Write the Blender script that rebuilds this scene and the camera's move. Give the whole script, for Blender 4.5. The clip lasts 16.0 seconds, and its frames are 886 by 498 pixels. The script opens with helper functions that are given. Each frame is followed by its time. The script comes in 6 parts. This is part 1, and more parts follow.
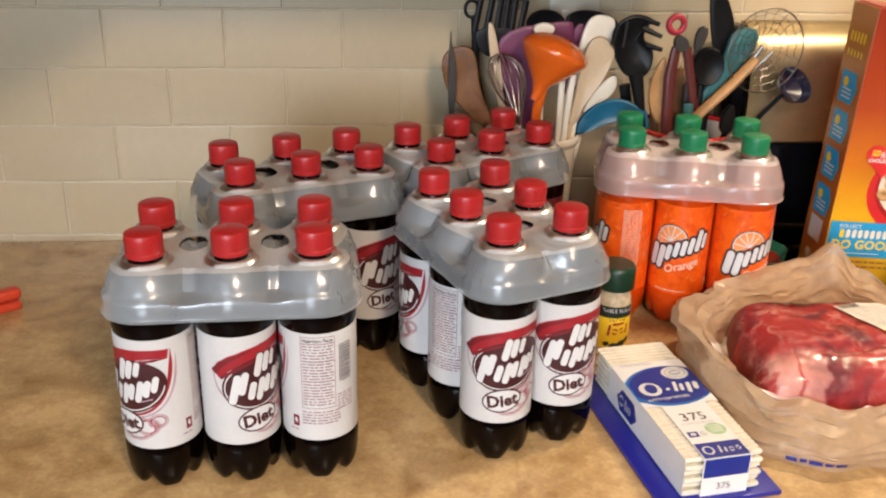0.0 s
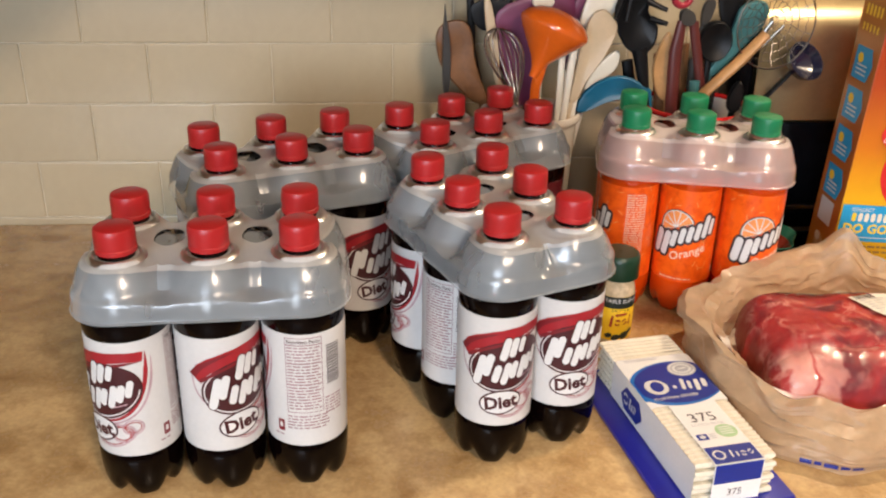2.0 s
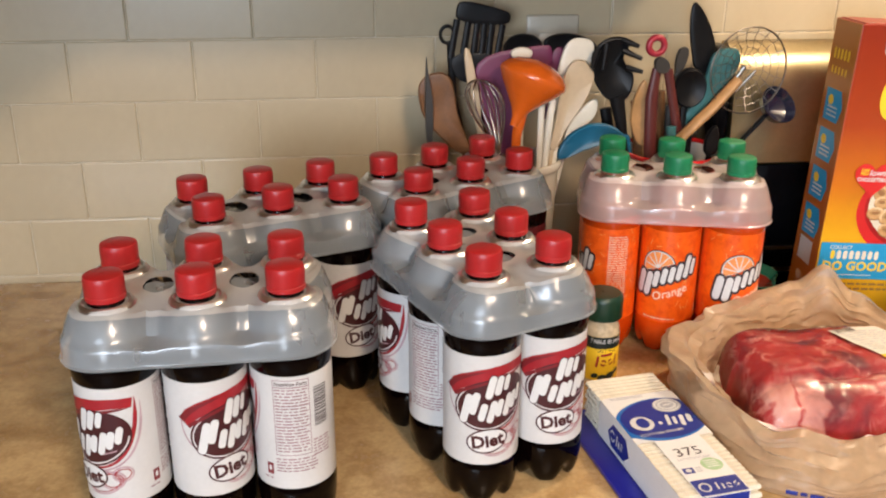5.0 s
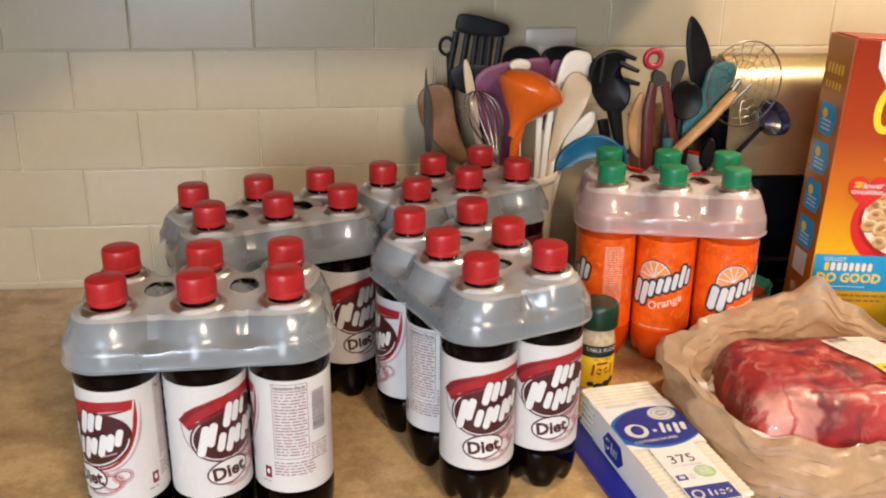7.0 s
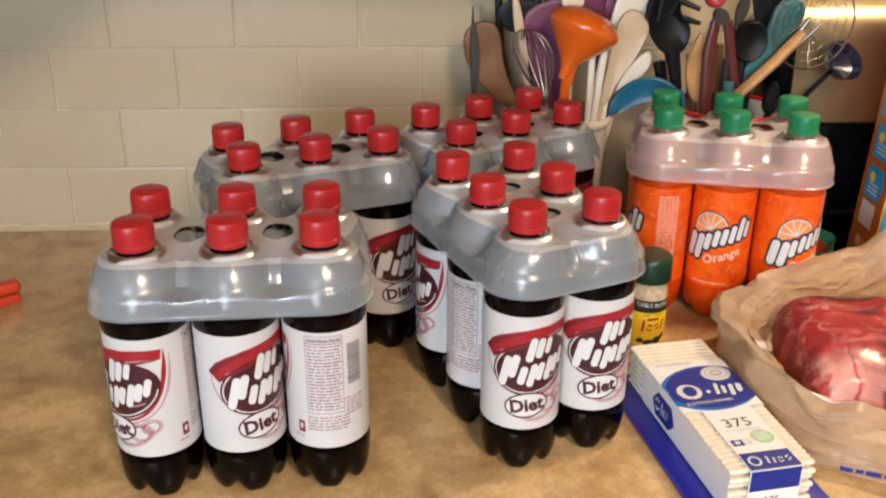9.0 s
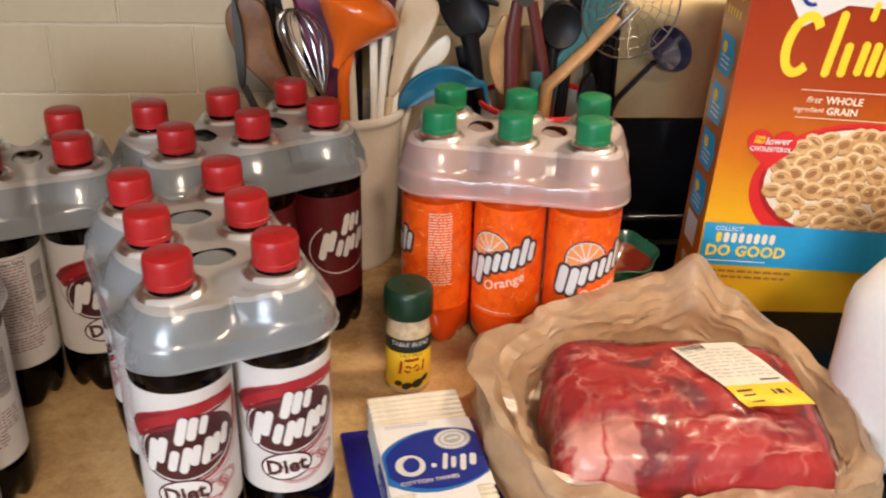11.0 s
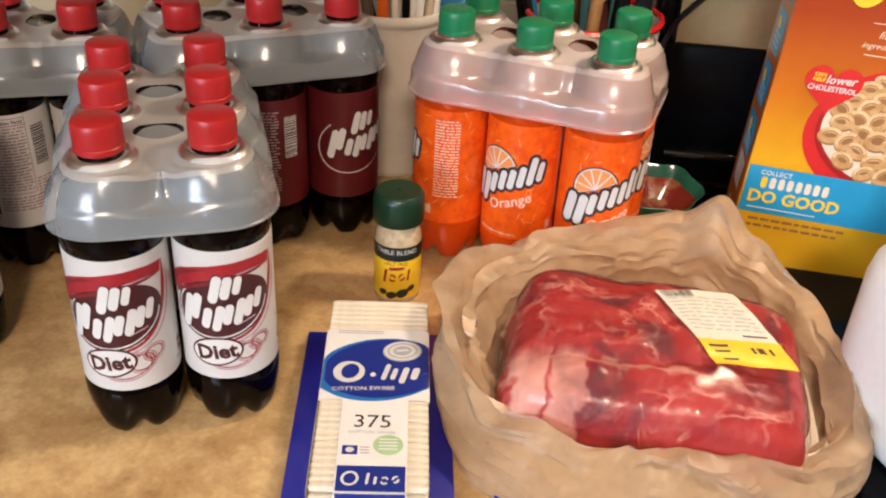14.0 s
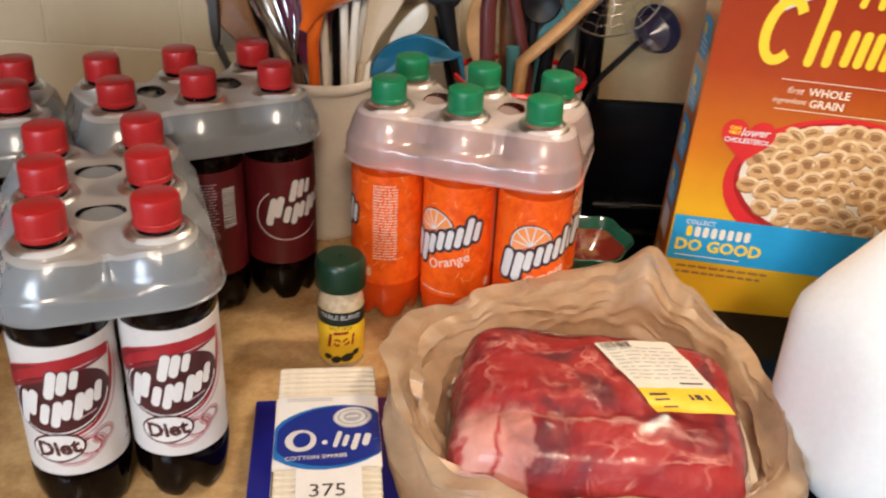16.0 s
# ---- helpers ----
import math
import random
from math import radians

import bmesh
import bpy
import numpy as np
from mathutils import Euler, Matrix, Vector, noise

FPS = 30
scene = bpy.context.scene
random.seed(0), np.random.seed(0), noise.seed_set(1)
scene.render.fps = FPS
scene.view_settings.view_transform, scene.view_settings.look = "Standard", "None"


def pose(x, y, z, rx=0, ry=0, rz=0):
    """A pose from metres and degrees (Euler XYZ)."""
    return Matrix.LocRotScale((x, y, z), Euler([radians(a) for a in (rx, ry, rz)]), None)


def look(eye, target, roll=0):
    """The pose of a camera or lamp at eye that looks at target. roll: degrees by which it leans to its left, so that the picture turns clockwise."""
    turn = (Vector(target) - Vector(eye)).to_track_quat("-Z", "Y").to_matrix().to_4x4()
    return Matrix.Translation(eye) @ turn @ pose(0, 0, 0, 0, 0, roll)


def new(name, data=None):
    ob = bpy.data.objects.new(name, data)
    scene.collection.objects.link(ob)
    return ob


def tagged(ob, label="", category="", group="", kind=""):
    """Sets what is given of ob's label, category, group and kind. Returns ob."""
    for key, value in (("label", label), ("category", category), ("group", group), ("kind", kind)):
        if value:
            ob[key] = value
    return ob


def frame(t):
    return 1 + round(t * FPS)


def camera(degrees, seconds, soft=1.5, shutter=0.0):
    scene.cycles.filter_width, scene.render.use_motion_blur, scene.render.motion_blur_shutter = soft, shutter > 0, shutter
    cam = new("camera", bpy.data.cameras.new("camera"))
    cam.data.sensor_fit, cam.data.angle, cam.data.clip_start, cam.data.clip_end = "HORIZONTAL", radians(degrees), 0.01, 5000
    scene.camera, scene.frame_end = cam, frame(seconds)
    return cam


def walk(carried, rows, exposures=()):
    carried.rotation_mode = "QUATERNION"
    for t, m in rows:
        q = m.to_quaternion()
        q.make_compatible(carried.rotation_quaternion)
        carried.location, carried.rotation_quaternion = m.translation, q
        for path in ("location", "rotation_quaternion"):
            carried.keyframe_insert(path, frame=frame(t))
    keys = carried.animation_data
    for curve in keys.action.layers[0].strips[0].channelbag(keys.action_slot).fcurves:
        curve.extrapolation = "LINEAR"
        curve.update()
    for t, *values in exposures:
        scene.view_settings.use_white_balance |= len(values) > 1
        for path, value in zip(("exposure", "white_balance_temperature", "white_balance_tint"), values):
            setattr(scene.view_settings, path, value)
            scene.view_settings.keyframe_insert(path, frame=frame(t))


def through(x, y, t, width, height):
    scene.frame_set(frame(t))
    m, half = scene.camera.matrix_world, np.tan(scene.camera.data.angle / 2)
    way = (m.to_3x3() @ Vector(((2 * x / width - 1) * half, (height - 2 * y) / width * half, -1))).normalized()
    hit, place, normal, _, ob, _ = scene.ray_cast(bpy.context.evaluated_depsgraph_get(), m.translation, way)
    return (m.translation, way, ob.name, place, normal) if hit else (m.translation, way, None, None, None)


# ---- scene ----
from mathutils.bvhtree import BVHTree

cam = camera(50.6, 16.0, soft=2.1, shutter=0.5)
PATH = [
    (0, (0.009, 0.061, 1.419), (0.179, 1.894, 0.637), 1.3),
    (0.5, (0.003, 0.112, 1.411), (0.172, 1.928, 0.59), 1.5),
    (1, (0.007, 0.119, 1.416), (0.14, 1.927, 0.572), 1.9),
    (1.5, (0.007, 0.122, 1.415), (0.145, 1.941, 0.595), 1.4),
    (2, (0.013, 0.118, 1.416), (0.196, 1.922, 0.574), 1.4),
    (2.5, (0.016, 0.092, 1.425), (0.192, 1.929, 0.652), 0.7),
    (3, (0.021, 0.088, 1.422), (0.183, 1.929, 0.66), -0.0),
    (3.5, (0.023, 0.096, 1.418), (0.213, 1.934, 0.654), 0.0),
    (4, (0.022, 0.1, 1.409), (0.224, 1.94, 0.653), 0.1),
    (6.5, (0.018, 0.085, 1.409), (0.213, 1.95, 0.714), 0.3),
    (7, (0.019, 0.084, 1.409), (0.223, 1.946, 0.708), 0.6),
    (7.5, (0.016, 0.089, 1.405), (0.224, 1.938, 0.673), 1.0),
    (8, (0.022, 0.095, 1.401), (0.221, 1.942, 0.659), 0.8),
    (8.5, (0.033, 0.112, 1.398), (0.209, 1.95, 0.629), 1.0),
    (9, (0.024, 0.127, 1.393), (0.131, 1.954, 0.586), 0.4),
    (9.5, (0.058, 0.167, 1.39), (0.159, 1.96, 0.509), 1.1),
    (10, (0.13, 0.233, 1.405), (0.327, 2.02, 0.529), 2.4),
    (12.5, (0.348, 0.296, 1.389), (0.37, 2.05, 0.428), 1.9),
    (13, (0.362, 0.306, 1.395), (0.32, 2.08, 0.471), 3.5),
    (13.5, (0.387, 0.317, 1.38), (0.224, 2.055, 0.404), 3.3),
    (14, (0.397, 0.309, 1.373), (0.224, 2.001, 0.321), 3.2),
    (14.5, (0.399, 0.308, 1.38), (0.255, 2.005, 0.332), 3.8),
    (15, (0.401, 0.308, 1.383), (0.252, 2.006, 0.338), 3.3),
    (15.5, (0.397, 0.303, 1.391), (0.272, 2.028, 0.388), 3.7),
    (16, (0.388, 0.3, 1.393), (0.354, 2.054, 0.432), 2.8),
]
walk(cam, [(t, look(eye, target, roll)) for t, eye, target, roll in PATH], [(0, -0.05, 6500, 14), (8.5, -0.06, 6450, 14), (12.5, -0.17, 6400, 15), (13.5, -0.01, 6350, 15), (14.5, -0.16, 6300, 14), (16.0, -0.20, 6250, 14)])

# ---- light ----
Z0 = 0.901         # worktop height
YW = 1.325         # face of the tiled wall

world = bpy.data.worlds.new("world")
scene.world = world
world.use_nodes = True
wn, wl = world.node_tree.nodes, world.node_tree.links
sky = wn.new("ShaderNodeTexSky")
sky.sky_type, sky.sun_disc = "NISHITA", False
sky.sun_elevation, sky.sun_rotation = radians(35), radians(200)
wl.new(sky.outputs[0], wn["Background"].inputs[0])
wn["Background"].inputs[1].default_value = 0.12


def area_lamp(name, eye, target, width, height, watts, colour):
    data = bpy.data.lights.new(name, "AREA")
    data.shape, data.size, data.size_y, data.energy, data.color = "RECTANGLE", width, height, watts, colour
    ob = new(name, data)
    ob.matrix_world = look(eye, target)
    return ob


area_lamp("ceiling_lamp_light", (0.55, -0.95, 2.36), (0.45, 0.6, 0.9), 0.34, 0.34, 44, (1.0, 0.79, 0.58))
area_lamp("window_light", (-0.85, -2.45, 1.55), (0.2, 0.9, 1.0), 1.1, 1.0, 88, (0.72, 0.86, 1.0))
area_lamp("hood_light", (0.80, 1.02, 1.735), (0.78, 1.05, 0.9), 0.12, 0.07, 6.5, (1.0, 0.80, 0.56))


# ---- materials ----
def mat(name, base, rough=0.5, metal=0.0, vary=0.0, scale=20.0, bump=0.0, bump_scale=80.0, coat=0.0, spec=0.5,
        second=None, mix=(0.4, 0.6), transmission=0.0, sheen=0.0, subsurface=0.0, random_tint=0.0, alpha=1.0, rough_vary=0.0):
    """A surface with two scales of variation in colour, and fine relief."""
    m = bpy.data.materials.new(name)
    m.use_nodes = True
    n, l = m.node_tree.nodes, m.node_tree.links
    p = n["Principled BSDF"]
    p.inputs["Roughness"].default_value = rough
    p.inputs["Metallic"].default_value = metal
    p.inputs["Coat Weight"].default_value = coat
    p.inputs["Coat Roughness"].default_value = 0.08
    p.inputs["Specular IOR Level"].default_value = spec
    p.inputs["Transmission Weight"].default_value = transmission
    p.inputs["Alpha"].default_value = alpha
    p.inputs["Subsurface Weight"].default_value = subsurface
    p.inputs["Subsurface Radius"].default_value = (0.01, 0.006, 0.004)
    p.inputs["Base Color"].default_value = (*base, 1)
    tc = n.new("ShaderNodeTexCoord")
    out = None
    if vary or second:
        other = second or tuple(c * (1 - vary) for c in base)
        coarse = n.new("ShaderNodeTexNoise")
        coarse.inputs["Scale"].default_value = scale
        coarse.inputs["Detail"].default_value = 8
        coarse.inputs["Roughness"].default_value = 0.65
        l.new(tc.outputs["Object"], coarse.inputs["Vector"])
        ramp = n.new("ShaderNodeValToRGB")
        ramp.color_ramp.elements[0].position, ramp.color_ramp.elements[1].position = mix
        ramp.color_ramp.elements[0].color, ramp.color_ramp.elements[1].color = (*base, 1), (*other, 1)
        l.new(coarse.outputs["Fac"], ramp.inputs["Fac"])
        fine = n.new("ShaderNodeTexNoise")
        fine.inputs["Scale"].default_value = scale * 9
        fine.inputs["Detail"].default_value = 4
        l.new(tc.outputs["Object"], fine.inputs["Vector"])
        fine_map = n.new("ShaderNodeMapRange")
        fine_map.inputs["To Min"].default_value, fine_map.inputs["To Max"].default_value = 1 - 0.5 * max(vary, 0.1), 1 + 0.5 * max(vary, 0.1)
        l.new(fine.outputs["Fac"], fine_map.inputs["Value"])
        hsv = n.new("ShaderNodeHueSaturation")
        l.new(ramp.outputs["Color"], hsv.inputs["Color"])
        l.new(fine_map.outputs["Result"], hsv.inputs["Value"])
        out = hsv.outputs["Color"]
        if rough_vary:
            rm = n.new("ShaderNodeMapRange")
            rm.inputs["To Min"].default_value, rm.inputs["To Max"].default_value = max(0, rough - rough_vary), rough + rough_vary
            l.new(coarse.outputs["Fac"], rm.inputs["Value"])
            l.new(rm.outputs["Result"], p.inputs["Roughness"])
    if random_tint:
        info = n.new("ShaderNodeObjectInfo")
        rmap = n.new("ShaderNodeMapRange")
        rmap.inputs["To Min"].default_value, rmap.inputs["To Max"].default_value = 1 - random_tint, 1 + random_tint * 0.4
        l.new(info.outputs["Random"], rmap.inputs["Value"])
        tint = n.new("ShaderNodeHueSaturation")
        if out is not None:
            l.new(out, tint.inputs["Color"])
        else:
            tint.inputs["Color"].default_value = (*base, 1)
        l.new(rmap.outputs["Result"], tint.inputs["Value"])
        out = tint.outputs["Color"]
    if out is not None:
        l.new(out, p.inputs["Base Color"])
    if bump:
        bn = n.new("ShaderNodeTexNoise")
        bn.inputs["Scale"].default_value = bump_scale
        bn.inputs["Detail"].default_value = 5
        l.new(tc.outputs["Object"], bn.inputs["Vector"])
        b = n.new("ShaderNodeBump")
        b.inputs["Strength"].default_value = bump
        b.inputs["Distance"].default_value = 0.002
        l.new(bn.outputs["Fac"], b.inputs["Height"])
        l.new(b.outputs["Normal"], p.inputs["Normal"])
    return m


M_TILE = mat("glazed_tile", (0.48, 0.393, 0.258), 0.26, vary=0.05, scale=6, bump=0.05, bump_scale=14, random_tint=0.04, spec=0.4)
M_GROUT = mat("grout", (0.62, 0.54, 0.40), 0.9, vary=0.2, scale=60, bump=0.3, bump_scale=300)
# for the unseen walls, kept dark to cut bounced light and reflections
M_PAINT = mat("wall_paint", (0.40, 0.36, 0.30), 0.8, vary=0.05, scale=4, bump=0.05, bump_scale=200)
M_CEIL = mat("ceiling_paint", (0.78, 0.76, 0.72), 0.9, vary=0.04, scale=5, bump=0.1, bump_scale=160)
M_FLOOR = mat("floor_vinyl", (0.35, 0.25, 0.16), 0.45, vary=0.3, scale=7, bump=0.05)
M_CABINET = mat("cabinet_wood", (0.30, 0.16, 0.07), 0.4, vary=0.35, scale=12, bump=0.06, bump_scale=60, coat=0.3)
M_STEEL = mat("brushed_steel", (0.46, 0.37, 0.21), 0.36, 1.0, vary=0.1, scale=30, bump=0.05, bump_scale=120, rough_vary=0.06)
M_BLACK_ENAMEL = mat("black_enamel", (0.003, 0.003, 0.004), 0.16, vary=0.3, scale=30, spec=0.08, rough_vary=0.06)
M_COLA = mat("dark_cola", (0.0022, 0.0008, 0.0008), 0.06, vary=0.3, scale=10, coat=0.0, spec=0.16)
M_ORANGE_SODA = mat("orange_soda", (0.62, 0.060, 0.003), 0.10, vary=0.15, scale=14, coat=0.5, subsurface=0.25)
M_CAP_RED = mat("red_cap_plastic", (0.40, 0.014, 0.015), 0.38, vary=0.08, scale=40, bump=0.05, bump_scale=500)
M_CAP_GREEN = mat("green_cap_plastic", (0.004, 0.185, 0.072), 0.42, vary=0.08, scale=40, bump=0.05, bump_scale=500)
M_WHITE_LABEL = mat("white_film_label", (0.62, 0.61, 0.60), 0.38, vary=0.03, scale=30)
M_MAROON = mat("maroon_ink", (0.060, 0.010, 0.013), 0.4, vary=0.2, scale=60)
M_RED_INK = mat("red_ink", (0.35, 0.016, 0.024), 0.4, vary=0.12, scale=60)
M_WINE_LABEL = mat("wine_film_label", (0.105, 0.009, 0.013), 0.35, vary=0.2, scale=40)
M_DEEP_INK = mat("deep_red_ink", (0.20, 0.014, 0.020), 0.4, vary=0.2, scale=60)
M_FACTS_INK = mat("dusky_red_ink", (0.34, 0.20, 0.22), 0.45, vary=0.2, scale=60)
M_ROSE_INK = mat("rose_ink", (0.50, 0.33, 0.36), 0.45, vary=0.2, scale=60)
M_DARK_INK = mat("dark_ink", (0.045, 0.03, 0.035), 0.45, vary=0.1, scale=60)
M_WHITE_INK = mat("white_ink", (0.68, 0.68, 0.67), 0.4, vary=0.03, scale=60)
M_ORANGE_LABEL = mat("orange_film_label", (0.90, 0.125, 0.006), 0.33, second=(0.74, 0.080, 0.004), vary=0.12, scale=90, mix=(0.45, 0.62))
M_ORANGE_LIGHT = mat("light_orange_ink", (0.90, 0.33, 0.10), 0.35, vary=0.1, scale=60)
M_PALE_INK = mat("pale_peach_ink", (0.86, 0.58, 0.44), 0.4, vary=0.05, scale=60)


def film_of(name, colour, alpha, vary, gloss=0.16, through=0.3, scale=35, bump=0.3, ior=1.6):
    """Clear or milky film: light passes or is scattered, and a clear gloss lies on top."""
    m = bpy.data.materials.new(name)
    m.use_nodes = True
    n, l = m.node_tree.nodes, m.node_tree.links
    n.remove(n["Principled BSDF"])
    tc, noise_node, ramp, b = n.new("ShaderNodeTexCoord"), n.new("ShaderNodeTexNoise"), n.new("ShaderNodeMapRange"), n.new("ShaderNodeBump")
    noise_node.inputs["Scale"].default_value, noise_node.inputs["Detail"].default_value, noise_node.inputs["Distortion"].default_value = scale, 5, 0.5
    ramp.inputs["From Min"].default_value, ramp.inputs["From Max"].default_value = 0.3, 0.7
    ramp.inputs["To Min"].default_value, ramp.inputs["To Max"].default_value = alpha - vary, alpha + vary
    l.new(tc.outputs["Object"], noise_node.inputs["Vector"])
    l.new(noise_node.outputs["Fac"], ramp.inputs["Value"])
    b.inputs["Strength"].default_value, b.inputs["Distance"].default_value = bump, 0.004
    l.new(noise_node.outputs["Fac"], b.inputs["Height"])
    clear, dif, tr, gl = (n.new("ShaderNodeBsdf" + k) for k in ("Transparent", "Diffuse", "Translucent", "Glossy"))
    fr = n.new("ShaderNodeFresnel")
    fr.inputs["IOR"].default_value = ior
    for one in (dif, tr):
        one.inputs["Color"].default_value = (*colour, 1)
    gl.inputs["Roughness"].default_value = gloss
    for one in (dif, gl, fr):
        l.new(b.outputs["Normal"], one.inputs["Normal"])
    body, film, coat = (n.new("ShaderNodeMixShader") for _ in range(3))
    body.inputs[0].default_value = through
    l.new(dif.outputs[0], body.inputs[1])
    l.new(tr.outputs[0], body.inputs[2])
    l.new(ramp.outputs["Result"], film.inputs[0])
    l.new(clear.outputs[0], film.inputs[1])
    l.new(body.outputs[0], film.inputs[2])
    l.new(fr.outputs[0], coat.inputs[0])
    l.new(film.outputs[0], coat.inputs[1])
    l.new(gl.outputs[0], coat.inputs[2])
    l.new(coat.outputs[0], n["Material Output"].inputs["Surface"])
    return m


# cool window light is tinted into the skirt film, warm lamp light into the top
M_TOPPER = film_of("milky_window_tint_film", (0.80, 0.88, 0.94), 0.33, 0.05, gloss=0.23, scale=16, bump=0.22, ior=1.75)
M_TOPPER_LIT_TOP = film_of("milky_lit_top_film", (0.90, 0.88, 0.84), 0.55, 0.08, gloss=0.28, scale=16, bump=0.20)
# the pink of these films is orange light off the soda, put into the colour
M_TOPPER_GLOW_TOP = film_of("milky_soda_glow_top_film", (0.96, 0.84, 0.78), 0.64, 0.05, gloss=0.26, scale=16, bump=0.20)
M_TOPPER_THICK = film_of("milky_thick_film", (0.90, 0.90, 0.89), 0.62, 0.12, gloss=0.3)
M_TOPPER_GLOW = film_of("milky_soda_glow_film", (0.98, 0.80, 0.76), 0.40, 0.04, gloss=0.22, scale=16, bump=0.22, ior=1.7)
M_TOPPER_GLOW_THICK = film_of("milky_soda_glow_thick_film", (0.94, 0.84, 0.81), 0.62, 0.12, gloss=0.3)
M_PET = film_of("clear_bottle_plastic", (0.80, 0.84, 0.88), 0.08, 0.05, gloss=0.16, bump=0.05, ior=1.6)
M_PET_ORANGE = film_of("orange_tinted_bottle_plastic", (0.92, 0.45, 0.30), 0.28, 0.10, gloss=0.22, bump=0.05, ior=1.45)


# ---- mesh helpers ----
def mesh_of(bm, name, *materials, smooth=True):
    me = bpy.data.meshes.new(name)
    bm.normal_update()
    bm.to_mesh(me)
    bm.free()
    for m in materials:
        me.materials.append(m)
    if smooth:
        me.polygons.foreach_set("use_smooth", [True] * len(me.polygons))
        me.set_sharp_from_angle(angle=radians(38))
    return me


def part(name, bm, material, parent, label="", smooth=True):
    mats = material if isinstance(material, (list, tuple)) else (material,)
    ob = new(name, mesh_of(bm, name, *mats, smooth=smooth))
    ob.parent = parent
    return tagged(ob, label)


def share(name, me, parent, m=None, label=""):
    ob = new(name, me)
    ob.parent = parent
    if m is not None:
        ob.matrix_basis = m
    return tagged(ob, label)


def thing(name, bm, material, m, label, category, group="", kind="", smooth=True):
    mats = material if isinstance(material, (list, tuple)) else (material,)
    ob = new(name, mesh_of(bm, name, *mats, smooth=smooth))
    ob.matrix_basis = m
    return tagged(ob, label, category, group, kind)


def empty(name, m, label, category, group="", kind=""):
    ob = new(name)
    ob.empty_display_size = 0.02
    ob.matrix_basis = m
    return tagged(ob, label, category, group, kind)


def box(x0, x1, y0, y1, z0, z1, bevel=0.0, segments=2, bm=None):
    one = bmesh.new()
    bmesh.ops.create_cube(one, size=1, matrix=Matrix.LocRotScale(((x0 + x1) / 2, (y0 + y1) / 2, (z0 + z1) / 2), None, (x1 - x0, y1 - y0, z1 - z0)))
    if bevel:
        bmesh.ops.bevel(one, geom=one.edges[:], offset=bevel, segments=segments, affect="EDGES", profile=0.5)
    return join(bm, one)


def join(bm, one):
    if bm is None:
        return one
    me = bpy.data.meshes.new("joined")
    one.to_mesh(me)
    one.free()
    bm.from_mesh(me)
    bpy.data.meshes.remove(me)
    return bm


def lathe(profile, n=48, bm=None, warp=None, close=False):
    """A turned body from (radius, height) pairs; warp(r, angle, z) may bend it."""
    bm = bm or bmesh.new()
    rings = []
    for r, z in profile:
        ring = []
        for k in range(n):
            a = 2 * math.pi * k / n
            rr, zz = warp(r, a, z) if warp else (r, z)
            ring.append(bm.verts.new((rr * math.cos(a), rr * math.sin(a), zz)))
        rings.append(ring)
    for lo, hi in zip(rings, rings[1:]):
        for k in range(n):
            bm.faces.new((lo[k], lo[(k + 1) % n], hi[(k + 1) % n], hi[k]))
    if close:
        bm.faces.new(rings[0][::-1])
        bm.faces.new(rings[-1])
    return bm


def tube(points, radius, n=8, bm=None, flat=1.0):
    """A rod along points, with a radius or one for each point; flat squashes its section."""
    bm = bm or bmesh.new()
    pts = [Vector(p) for p in points]
    radii = radius if isinstance(radius, (list, tuple)) else [radius] * len(pts)
    rings, side = [], None
    for i, p in enumerate(pts):
        d = (pts[min(i + 1, len(pts) - 1)] - pts[max(i - 1, 0)]).normalized()
        if side is None:
            side = d.cross(Vector((0, 0, 1)) if abs(d.z) < 0.9 else Vector((0, 1, 0))).normalized()
        side = (side - d * side.dot(d)).normalized()
        up = d.cross(side)
        rings.append([bm.verts.new(p + radii[i] * (math.cos(2 * math.pi * k / n) * side + flat * math.sin(2 * math.pi * k / n) * up)) for k in range(n)])
    for lo, hi in zip(rings, rings[1:]):
        for k in range(n):
            bm.faces.new((lo[k], lo[(k + 1) % n], hi[(k + 1) % n], hi[k]))
    bm.faces.new(rings[0][::-1])
    bm.faces.new(rings[-1])
    return bm


